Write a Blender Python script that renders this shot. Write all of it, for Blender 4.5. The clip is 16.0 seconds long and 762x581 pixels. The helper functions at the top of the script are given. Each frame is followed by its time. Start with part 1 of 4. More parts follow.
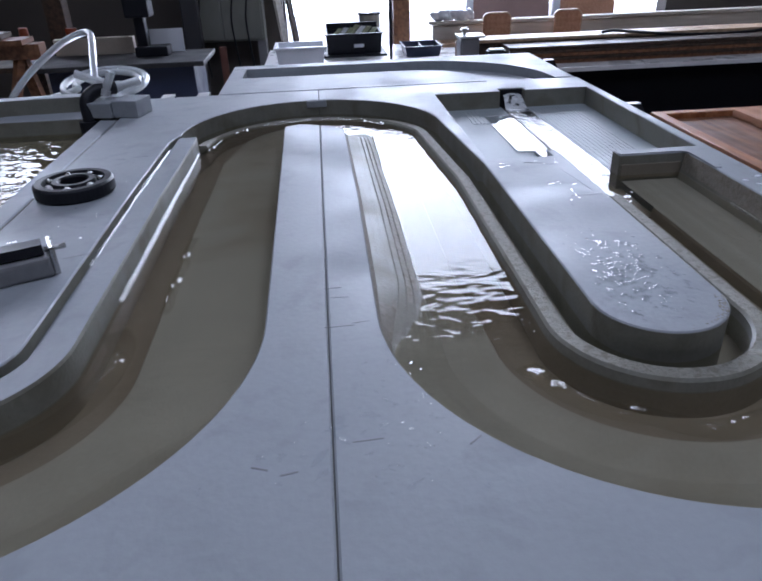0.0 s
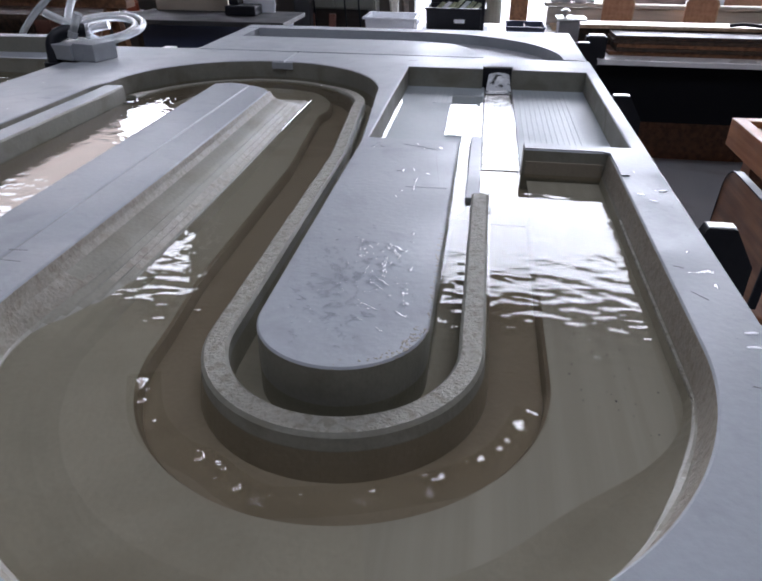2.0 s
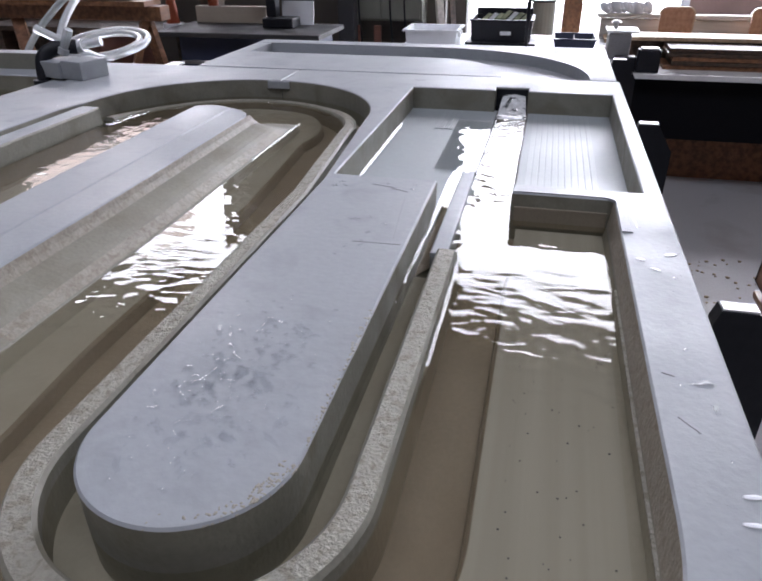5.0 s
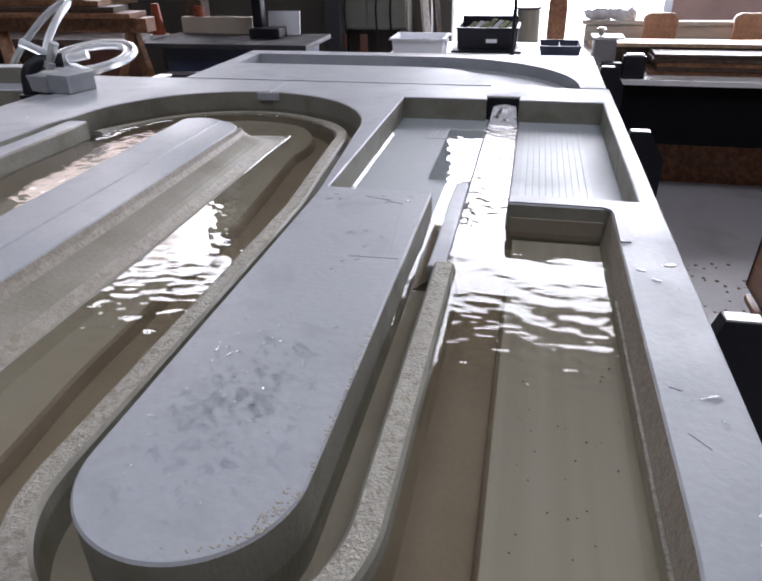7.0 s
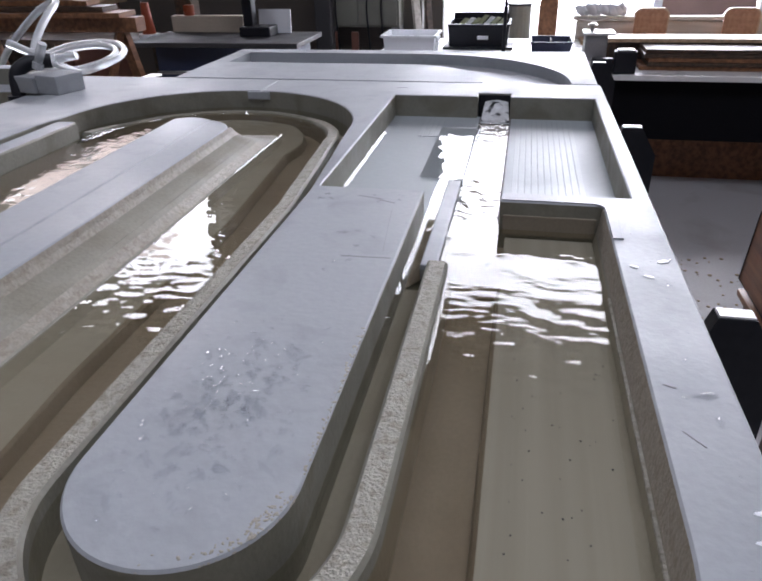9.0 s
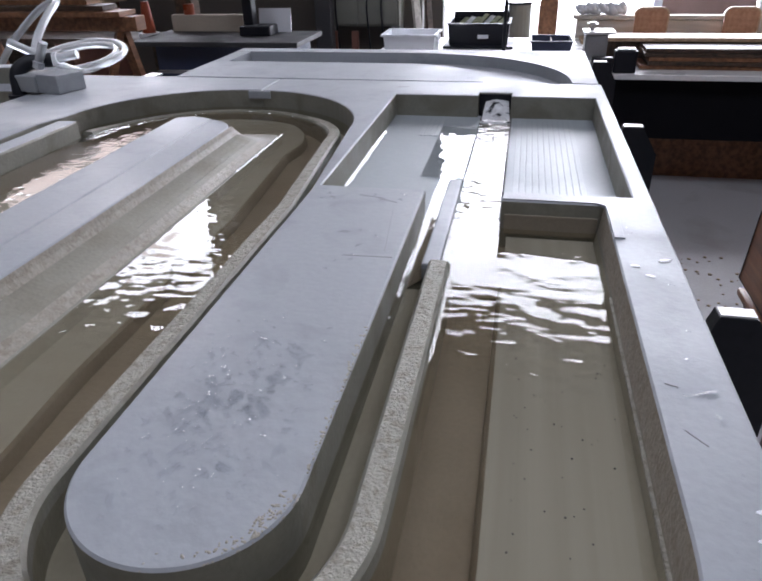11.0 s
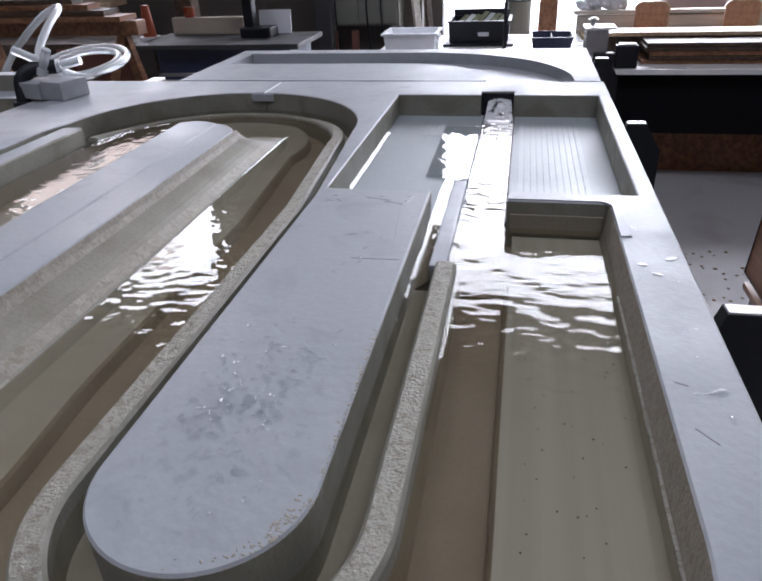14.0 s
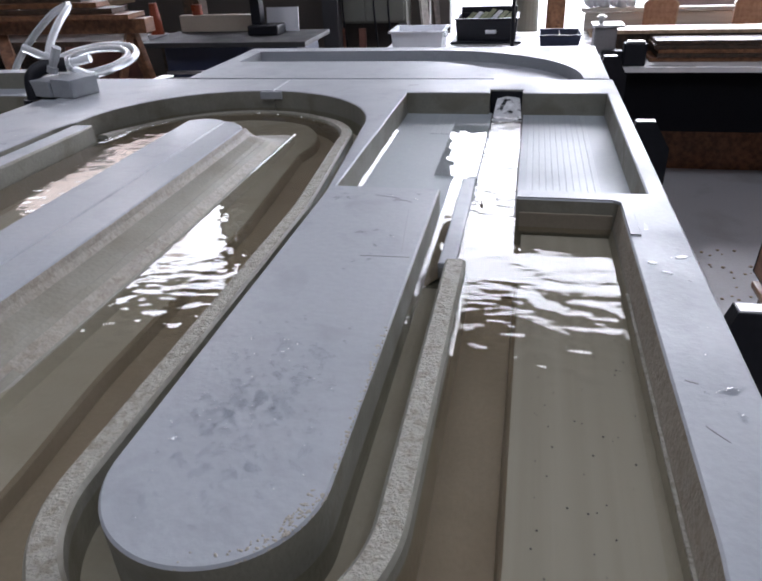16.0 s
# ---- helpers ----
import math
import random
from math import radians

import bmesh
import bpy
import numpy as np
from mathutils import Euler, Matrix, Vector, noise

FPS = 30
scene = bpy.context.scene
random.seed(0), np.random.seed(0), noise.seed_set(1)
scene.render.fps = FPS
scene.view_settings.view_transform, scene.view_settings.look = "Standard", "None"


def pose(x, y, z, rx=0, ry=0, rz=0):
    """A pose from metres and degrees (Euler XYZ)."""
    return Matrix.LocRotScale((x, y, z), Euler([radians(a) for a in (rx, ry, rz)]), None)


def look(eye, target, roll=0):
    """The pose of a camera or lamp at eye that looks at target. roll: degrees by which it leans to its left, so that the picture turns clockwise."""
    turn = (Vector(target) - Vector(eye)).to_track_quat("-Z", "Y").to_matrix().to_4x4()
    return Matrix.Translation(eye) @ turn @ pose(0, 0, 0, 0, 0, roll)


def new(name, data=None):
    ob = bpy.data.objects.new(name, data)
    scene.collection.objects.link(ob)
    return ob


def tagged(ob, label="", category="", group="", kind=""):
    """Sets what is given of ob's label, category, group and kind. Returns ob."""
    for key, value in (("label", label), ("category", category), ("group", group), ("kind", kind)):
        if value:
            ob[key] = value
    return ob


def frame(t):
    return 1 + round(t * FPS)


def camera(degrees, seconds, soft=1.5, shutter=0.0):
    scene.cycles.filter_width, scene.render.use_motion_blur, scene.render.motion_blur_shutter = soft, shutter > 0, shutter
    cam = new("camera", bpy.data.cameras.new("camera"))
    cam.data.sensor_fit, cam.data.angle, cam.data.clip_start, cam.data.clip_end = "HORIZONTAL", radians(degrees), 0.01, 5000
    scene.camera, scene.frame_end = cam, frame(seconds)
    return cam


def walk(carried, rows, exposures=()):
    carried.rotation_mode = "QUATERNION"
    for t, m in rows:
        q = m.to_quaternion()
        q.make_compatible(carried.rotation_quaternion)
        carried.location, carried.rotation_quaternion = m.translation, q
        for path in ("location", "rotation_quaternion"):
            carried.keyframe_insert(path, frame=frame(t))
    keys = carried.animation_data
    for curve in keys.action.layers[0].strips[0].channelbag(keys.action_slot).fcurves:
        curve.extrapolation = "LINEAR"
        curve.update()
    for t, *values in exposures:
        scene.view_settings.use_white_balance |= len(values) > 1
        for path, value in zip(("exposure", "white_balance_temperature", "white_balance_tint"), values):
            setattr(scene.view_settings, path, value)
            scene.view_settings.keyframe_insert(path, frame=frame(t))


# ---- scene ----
cam = camera(60.7, 16.0, soft=2.0)
PATH = [
    (0, (0.011, -0.009, 1.212), (0.144, 1.743, 0.256), -2.1),
    (0.5, (0.152, -0.009, 1.203), (0.162, 1.744, 0.242), -2.0),
    (1, (0.261, -0.005, 1.199), (0.199, 1.742, 0.228), -1.2),
    (1.5, (0.337, 0.028, 1.192), (0.179, 1.766, 0.216), -0.9),
    (2, (0.403, 0.107, 1.16), (0.149, 1.822, 0.162), 0.3),
    (2.5, (0.474, 0.175, 1.146), (0.07, 1.861, 0.148), -0.4),
    (3, (0.539, 0.205, 1.148), (0.02, 1.867, 0.165), -0.5),
    (3.5, (0.537, 0.226, 1.148), (0.025, 1.901, 0.181), -1.5),
    (4, (0.515, 0.248, 1.149), (0.05, 1.93, 0.172), -0.9),
    (6.5, (0.476, 0.268, 1.154), (0.088, 1.979, 0.195), -0.9),
    (7, (0.475, 0.271, 1.154), (0.088, 1.985, 0.199), -1.0),
    (7.5, (0.475, 0.273, 1.154), (0.102, 1.99, 0.199), -1.0),
    (8, (0.475, 0.273, 1.155), (0.104, 1.991, 0.201), -1.1),
    (8.5, (0.475, 0.275, 1.154), (0.101, 1.991, 0.196), -1.4),
    (9, (0.476, 0.275, 1.154), (0.106, 1.99, 0.192), -1.4),
    (11.5, (0.473, 0.273, 1.155), (0.104, 1.985, 0.19), -1.4),
    (12, (0.471, 0.272, 1.156), (0.095, 1.982, 0.189), -1.5),
    (12.5, (0.47, 0.272, 1.157), (0.093, 1.983, 0.195), -1.6),
    (13, (0.469, 0.271, 1.157), (0.093, 1.983, 0.195), -2.3),
    (13.5, (0.469, 0.272, 1.158), (0.09, 1.981, 0.191), -2.5),
    (14, (0.471, 0.272, 1.159), (0.091, 1.981, 0.192), -2.5),
    (14.5, (0.47, 0.272, 1.158), (0.089, 1.981, 0.192), -2.6),
    (15, (0.469, 0.271, 1.159), (0.081, 1.976, 0.19), -2.6),
    (15.5, (0.468, 0.27, 1.159), (0.076, 1.974, 0.187), -2.7),
    (16, (0.468, 0.269, 1.16), (0.071, 1.971, 0.188), -2.6),
]
EXPOSURES = [(0.0, -0.17, 5500, 17), (1.0, -0.06, 5850, 17), (2.0, 0.04, 6000, 17), (3.0, 0.24, 6050, 17), (4.0, 0.37, 6150, 18), (6.5, 0.45, 6300, 18), (9.0, 0.40, 6250, 18), (12.0, 0.34, 6150, 17), (16.0, 0.32, 6150, 17)]
walk(cam, [(t, look(eye, target, roll)) for t, eye, target, roll in PATH], EXPOSURES)

from mathutils.geometry import delaunay_2d_cdt

# ---- light ----
world = bpy.data.worlds.new("daylight")
scene.world = world
world.use_nodes = True
wn = world.node_tree
sky = wn.nodes.new("ShaderNodeTexSky")
sky.sky_type, sky.sun_disc = "NISHITA", False
sky.sun_elevation, sky.sun_rotation = radians(38), radians(10)
wn.links.new(sky.outputs[0], wn.nodes["Background"].inputs[0])
wn.nodes["Background"].inputs[1].default_value = 0.15
# sky glow, and the power of the overhead fill added to brighten the table
SKY_GLOW, FILL_POWER = 12.0, 50.0


def fill_light(name, m, w, h, power, colour=(0.93, 0.96, 1.0)):
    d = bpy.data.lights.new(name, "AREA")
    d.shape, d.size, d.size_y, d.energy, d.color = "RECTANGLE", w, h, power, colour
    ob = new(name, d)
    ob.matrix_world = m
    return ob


# ---- materials ----
def material(name, colour, rough=0.6, metal=0.0, vary=0.12, scale=8.0, fine=120.0, bump=0.15, dist=0.002, spec=0.5, second=None, second_scale=3.0, second_edge=(0.45, 0.65), rough_vary=0.1, coat=0.0):
    m = bpy.data.materials.new(name)
    m.use_nodes = True
    nt = m.node_tree
    b = nt.nodes["Principled BSDF"]
    tc = nt.nodes.new("ShaderNodeTexCoord")
    n1 = nt.nodes.new("ShaderNodeTexNoise")
    n1.inputs["Scale"].default_value, n1.inputs["Detail"].default_value = scale, 6
    n2 = nt.nodes.new("ShaderNodeTexNoise")
    n2.inputs["Scale"].default_value, n2.inputs["Detail"].default_value = fine, 4
    for n in (n1, n2):
        nt.links.new(tc.outputs["Object"], n.inputs["Vector"])
    mix = nt.nodes.new("ShaderNodeMix")
    mix.data_type, mix.blend_type = "RGBA", "MIX"
    mix.inputs["A"].default_value = [c * (1 - vary) for c in colour] + [1]
    mix.inputs["B"].default_value = [min(1, c * (1 + vary)) for c in colour] + [1]
    add = nt.nodes.new("ShaderNodeMath")
    add.operation = "MULTIPLY_ADD"
    add.inputs[1].default_value = 0.6
    half = nt.nodes.new("ShaderNodeMath")
    half.operation = "MULTIPLY"
    half.inputs[1].default_value = 0.4
    nt.links.new(n2.outputs[0], half.inputs[0])
    nt.links.new(n1.outputs[0], add.inputs[0])
    nt.links.new(half.outputs[0], add.inputs[2])
    ramp = nt.nodes.new("ShaderNodeMapRange")
    ramp.inputs["From Min"].default_value, ramp.inputs["From Max"].default_value = 0.32, 0.68
    nt.links.new(add.outputs[0], ramp.inputs["Value"])
    nt.links.new(ramp.outputs[0], mix.inputs["Factor"])
    out = mix.outputs["Result"]
    if second:
        n3 = nt.nodes.new("ShaderNodeTexNoise")
        n3.inputs["Scale"].default_value, n3.inputs["Detail"].default_value, n3.inputs["Distortion"].default_value = second_scale, 8, 0.6
        nt.links.new(tc.outputs["Object"], n3.inputs["Vector"])
        r3 = nt.nodes.new("ShaderNodeMapRange")
        r3.inputs["From Min"].default_value, r3.inputs["From Max"].default_value = second_edge
        nt.links.new(n3.outputs[0], r3.inputs["Value"])
        mix2 = nt.nodes.new("ShaderNodeMix")
        mix2.data_type = "RGBA"
        mix2.inputs["B"].default_value = (*second, 1)
        nt.links.new(r3.outputs[0], mix2.inputs["Factor"])
        nt.links.new(out, mix2.inputs["A"])
        out = mix2.outputs["Result"]
    nt.links.new(out, b.inputs["Base Color"])
    rr = nt.nodes.new("ShaderNodeMapRange")
    rr.inputs["To Min"].default_value, rr.inputs["To Max"].default_value = max(0.02, rough - rough_vary), min(1, rough + rough_vary)
    rr.inputs["From Min"].default_value, rr.inputs["From Max"].default_value = 0.35, 0.65
    nt.links.new(n1.outputs[0], rr.inputs["Value"])
    nt.links.new(rr.outputs[0], b.inputs["Roughness"])
    b.inputs["Metallic"].default_value = metal
    b.inputs["Specular IOR Level"].default_value = spec
    b.inputs["Coat Weight"].default_value = coat
    b.inputs["Coat Roughness"].default_value = 0.08
    bp = nt.nodes.new("ShaderNodeBump")
    bp.inputs["Strength"].default_value, bp.inputs["Distance"].default_value = bump, dist
    nt.links.new(n2.outputs[0], bp.inputs["Height"])
    nt.links.new(bp.outputs[0], b.inputs["Normal"])
    return m


def wood_material(name, dark, light, rough=0.5, grain=(30, 2, 30)):
    m = material(name, light, rough, bump=0.1)
    nt = m.node_tree
    b = nt.nodes["Principled BSDF"]
    tc = nt.nodes.new("ShaderNodeTexCoord")
    mp = nt.nodes.new("ShaderNodeMapping")
    mp.inputs["Scale"].default_value = grain
    n = nt.nodes.new("ShaderNodeTexNoise")
    n.inputs["Scale"].default_value, n.inputs["Detail"].default_value = 1.5, 5
    mix = nt.nodes.new("ShaderNodeMix")
    mix.data_type = "RGBA"
    mix.inputs["A"].default_value, mix.inputs["B"].default_value = (*dark, 1), (*light, 1)
    rm = nt.nodes.new("ShaderNodeMapRange")
    rm.inputs["From Min"].default_value, rm.inputs["From Max"].default_value = 0.35, 0.65
    nt.links.new(tc.outputs["Object"], mp.inputs["Vector"])
    nt.links.new(mp.outputs[0], n.inputs["Vector"])
    nt.links.new(n.outputs[0], rm.inputs["Value"])
    nt.links.new(rm.outputs[0], mix.inputs["Factor"])
    nt.links.new(mix.outputs["Result"], b.inputs["Base Color"])
    return m


def water_material(name, tint, scale=60.0, strength=0.35, stretch=(1, 1, 1), dist=0.004, rough=0.015, fine=0.4, detail=1.0):
    m = bpy.data.materials.new(name)
    m.use_nodes = True
    nt = m.node_tree
    nt.nodes.remove(nt.nodes["Principled BSDF"])
    out = nt.nodes["Material Output"]
    tc = nt.nodes.new("ShaderNodeTexCoord")
    mp = nt.nodes.new("ShaderNodeMapping")
    mp.inputs["Scale"].default_value = stretch
    n = nt.nodes.new("ShaderNodeTexNoise")
    n.inputs["Scale"].default_value, n.inputs["Detail"].default_value, n.inputs["Roughness"].default_value = scale, detail, fine
    bp = nt.nodes.new("ShaderNodeBump")
    bp.inputs["Strength"].default_value, bp.inputs["Distance"].default_value = strength, dist
    fr = nt.nodes.new("ShaderNodeFresnel")
    fr.inputs["IOR"].default_value = 1.33
    tr = nt.nodes.new("ShaderNodeBsdfTransparent")
    tr.inputs[0].default_value = (*tint, 1)
    gl = nt.nodes.new("ShaderNodeBsdfGlossy")
    gl.inputs["Roughness"].default_value = rough
    mx = nt.nodes.new("ShaderNodeMixShader")
    nt.links.new(tc.outputs["Object"], mp.inputs["Vector"])
    nt.links.new(mp.outputs[0], n.inputs["Vector"])
    nt.links.new(n.outputs[0], bp.inputs["Height"])
    for node in (fr, gl):
        nt.links.new(bp.outputs[0], node.inputs["Normal"])
    nt.links.new(fr.outputs[0], mx.inputs[0])
    nt.links.new(tr.outputs[0], mx.inputs[1])
    nt.links.new(gl.outputs[0], mx.inputs[2])
    nt.links.new(mx.outputs[0], out.inputs["Surface"])
    return m


FOAM = material("painted_foam", (0.300, 0.318, 0.338), 0.55, spec=0.42, vary=0.06, scale=9, fine=160, bump=0.2, dist=0.0015, second=(0.262, 0.278, 0.298), second_scale=26, second_edge=(0.54, 0.72), rough_vary=0.12)
BED = material("silted_bed", (0.215, 0.185, 0.14), 0.45, vary=0.10, scale=16, fine=260, bump=0.3, dist=0.0015, second=(0.175, 0.140, 0.10), second_scale=6, second_edge=(0.52, 0.78))
SHELFBED = material("pale_silt", (0.305, 0.292, 0.248), 0.5, vary=0.10, scale=22, fine=260, bump=0.3, dist=0.0015, second=(0.225, 0.20, 0.155), second_scale=5, second_edge=(0.5, 0.78))
BANKSILT = material("bank_silt", (0.245, 0.232, 0.192), 0.55, spec=0.35, vary=0.14, scale=24, fine=260, bump=0.35, dist=0.0015, second=(0.185, 0.165, 0.125), second_scale=9, second_edge=(0.5, 0.75))
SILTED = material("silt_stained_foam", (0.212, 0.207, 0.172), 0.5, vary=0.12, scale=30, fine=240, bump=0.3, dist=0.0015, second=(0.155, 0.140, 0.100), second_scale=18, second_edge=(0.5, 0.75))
CRUST = material("sandy_crust", (0.305, 0.292, 0.245), 0.7, vary=0.18, scale=160, fine=420, bump=0.8, dist=0.003, second=(0.225, 0.21, 0.168), second_scale=150, second_edge=(0.52, 0.62))
WETFLOOR = material("wet_foam", (0.29, 0.32, 0.33), 0.56, spec=0.28, vary=0.06, scale=12, fine=150, bump=0.08, dist=0.001, rough_vary=0.08)
WETRIBS = material("wet_ribs", (0.30, 0.33, 0.34), 0.50, spec=0.30, vary=0.06, scale=12, fine=150, bump=0.08, dist=0.001, rough_vary=0.08)
WATER = water_material("river_water", (0.88, 0.84, 0.74), 44, 0.20, (0.9, 1.3, 1), 0.005, rough=0.0, fine=0.5, detail=1.2)
CHOPPY = water_material("choppy_water", (0.88, 0.84, 0.74), 34, 0.6, (1, 1.2, 1), 0.008, fine=0.55)
CRESTS = water_material("wave_water", (0.97, 0.96, 0.93), 60, 0.25, (1, 1, 1), 0.004, fine=0.5)
CALM = water_material("calm_water", (0.97, 0.97, 0.96), 40, 0.12, (1, 1, 1), 0.004, rough=0.0)
RUSH = water_material("rushing_water", (0.9, 0.9, 0.88), 60, 0.38, (1.0, 1.3, 1), 0.006, fine=0.6)
# water at the slot: sky reflections and dark cracks are put into its colour
POURGLINT = material("painted_pour_glints", (0.62, 0.64, 0.66), 0.06, vary=0.3, scale=60, fine=55, bump=1.0, dist=0.010, second=(0.05, 0.055, 0.06), second_scale=45, second_edge=(0.55, 0.62), coat=1.0)
SPECK = material("speckled_bank", (0.28, 0.252, 0.208), 0.6, vary=0.2, scale=60, fine=300, bump=0.5, dist=0.002, second=(0.215, 0.185, 0.145), second_scale=130, second_edge=(0.48, 0.7))
BLACK = material("black_paint", (0.010, 0.011, 0.016), 0.5, vary=0.3, spec=0.3)
BLACKMATT = material("black_cloth", (0.006, 0.006, 0.008), 0.85, vary=0.3, spec=0.12)
DARKSEAM = material("dark_seam", (0.10, 0.10, 0.10), 0.8)
WHITE = material("white_plastic", (0.78, 0.80, 0.84), 0.35, vary=0.04)
WHITEBOARD = material("white_laminate", (0.74, 0.74, 0.74), 0.3, vary=0.04)
STEEL = material("steel", (0.5, 0.5, 0.5), 0.3, metal=0.9)
CONCRETE = material("concrete_floor", (0.36, 0.36, 0.37), 0.55, vary=0.12, scale=3, second=(0.22, 0.20, 0.18), second_scale=2, second_edge=(0.55, 0.75))
BROWNWOOD = wood_material("brown_wood", (0.13, 0.055, 0.025), (0.26, 0.12, 0.055))
STRIPED = wood_material("streaked_bed", (0.285, 0.275, 0.238), (0.335, 0.325, 0.285), 0.5, (55, 0.8, 55))
REDWOOD = wood_material("red_brown_wood", (0.26, 0.095, 0.035), (0.42, 0.18, 0.075))
LIGHTWOOD = wood_material("light_wood", (0.42, 0.28, 0.17), (0.60, 0.44, 0.29))
TAN = wood_material("tan_board", (0.36, 0.17, 0.09), (0.48, 0.25, 0.14), 0.6)
DARKWOOD = wood_material("dark_wood", (0.035, 0.022, 0.014), (0.09, 0.055, 0.035))
WALLPAINT = material("wall_paint", (0.09, 0.078, 0.068), 0.8, vary=0.15, scale=2)
CEILING = material("ceiling_boards", (0.20, 0.17, 0.14), 0.8, vary=0.2, scale=2)


# ---- building helpers ----
def mesh_of(name, bm, mat, smooth=False):
    me = bpy.data.meshes.new(name)
    bmesh.ops.recalc_face_normals(bm, faces=bm.faces[:])
    bm.to_mesh(me)
    bm.free()
    if mat:
        me.materials.append(mat)
    if smooth:
        for p in me.polygons:
            p.use_smooth = True
    return me


def part(name, bm, mat, parent=None, label="", smooth=False):
    ob = new(name, mesh_of(name, bm, mat, smooth))
    ob.parent = parent
    if label:
        tagged(ob, label)
    return ob


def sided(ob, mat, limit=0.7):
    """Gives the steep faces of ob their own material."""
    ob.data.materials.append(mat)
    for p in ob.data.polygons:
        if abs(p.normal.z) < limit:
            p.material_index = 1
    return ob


def empty(name, m, label, category, group="", kind=""):
    ob = new(name)
    ob.empty_display_size = 0.05
    ob.matrix_world = m
    return tagged(ob, label, category, group, kind)


def box(bm, x0, x1, y0, y1, z0, z1, bevel=0.0):
    g = bmesh.ops.create_cube(bm, size=1.0, matrix=Matrix.LocRotScale(((x0 + x1) / 2, (y0 + y1) / 2, (z0 + z1) / 2), None, (x1 - x0, y1 - y0, z1 - z0)))
    if bevel:
        es = {e for v in g["verts"] for e in v.link_edges}
        bmesh.ops.bevel(bm, geom=list(es), offset=bevel, segments=2, affect="EDGES", profile=0.6)
    return bm


def boxes(*rows, bevel=0.0):
    bm = bmesh.new()
    for r in rows:
        box(bm, *r, bevel=bevel)
    return bm


def arc(cx, cy, r, a0, a1, n):
    return [(cx + r * math.cos(radians(a0 + (a1 - a0) * i / n)), cy + r * math.sin(radians(a0 + (a1 - a0) * i / n))) for i in range(n + 1)]


def dense(pts, step=0.02):
    out = [pts[0]]
    for a, b in zip(pts, pts[1:]):
        n = max(1, int(math.hypot(b[0] - a[0], b[1] - a[1]) / step))
        out += [(a[0] + (b[0] - a[0]) * i / n, a[1] + (b[1] - a[1]) * i / n) for i in range(1, n + 1)]
    return out


def normals(pts, side):
    out = []
    for i in range(len(pts)):
        a, b = pts[max(0, i - 1)], pts[min(len(pts) - 1, i + 1)]
        dx, dy = b[0] - a[0], b[1] - a[1]
        l = math.hypot(dx, dy)
        out.append((-dy / l * side, dx / l * side))
    return out


def offset(pts, d, side):
    return [(p[0] + n[0] * d, p[1] + n[1] * d) for p, n in zip(pts, normals(pts, side))]


def sweep(bm, pts, profile, side, caps=False):
    """profile: a list of (offset, z), or a function of the point that gives one."""
    ns = normals(pts, side)
    rows = []
    for p, n in zip(pts, ns):
        pr = profile(p) if callable(profile) else profile
        rows.append([bm.verts.new((p[0] + n[0] * d, p[1] + n[1] * d, z)) for d, z in pr])
    for a, b in zip(rows, rows[1:]):
        for i in range(len(a) - 1):
            bm.faces.new((a[i], a[i + 1], b[i + 1], b[i]))
    if caps:
        bm.faces.new(rows[0])
        bm.faces.new(rows[-1])
    return bm


def inside(x, y, poly):
    hit = False
    for (ax, ay), (bx, by) in zip(poly, poly[1:] + poly[:1]):
        if (ay > y) != (by > y) and x < (bx - ax) * (y - ay) / (by - ay) + ax:
            hit = not hit
    return hit


def fill(bm, outline, z, verts=None):
    """Triangles over the inside of a closed outline."""
    sv, _, sf, vo, *_ = delaunay_2d_cdt([Vector(p) for p in outline], [], [list(range(len(outline)))], 0, 1e-7)
    vs = [verts[o[0]] if verts and o else bm.verts.new((v.x, v.y, z)) for v, o in zip(sv, vo)]
    for f in sf:
        cx, cy = sum(sv[i].x for i in f) / len(f), sum(sv[i].y for i in f) / len(f)
        if inside(cx, cy, outline):
            bm.faces.new([vs[i] for i in f])
    return bm


def plate(bm, outline, z0, z1, soft=0.0):
    """A slab of that outline from z1 down to z0, with a small rounding of its top edge."""
    clean = [outline[0]]
    for p in outline[1:]:
        if math.hypot(p[0] - clean[-1][0], p[1] - clean[-1][1]) > 1e-5:
            clean.append(p)
    if math.hypot(clean[0][0] - clean[-1][0], clean[0][1] - clean[-1][1]) < 1e-5:
        clean.pop()
    n = len(clean)
    area = sum(clean[k - 1][0] * clean[k][1] - clean[k][0] * clean[k - 1][1] for k in range(n))
    turn = 1 if area > 0 else -1
    inset = []
    for k in range(n):
        a, p, c = Vector(clean[k - 1]), Vector(clean[k]), Vector(clean[(k + 1) % n])
        na, nc = (Vector((-(q - o).y, (q - o).x)).normalized() * turn for o, q in ((a, p), (p, c)))
        m = na + nc
        inset.append(tuple(p + m * (soft / max(0.5, m.length_squared / 2)))) if m.length > 0.1 else inset.append(tuple(p))
    low = [bm.verts.new((x, y, z0)) for x, y in clean]
    rim = [bm.verts.new((x, y, z1 - soft)) for x, y in clean]
    rings = [low, rim]
    if soft:
        rings.append([bm.verts.new((x, y, z1)) for x, y in inset])
    for a, b in zip(rings, rings[1:]):
        for k in range(n):
            bm.faces.new((b[k], a[k], a[(k + 1) % n], b[(k + 1) % n]))
    fill(bm, inset if soft else clean, z1, rings[-1])
    return bm


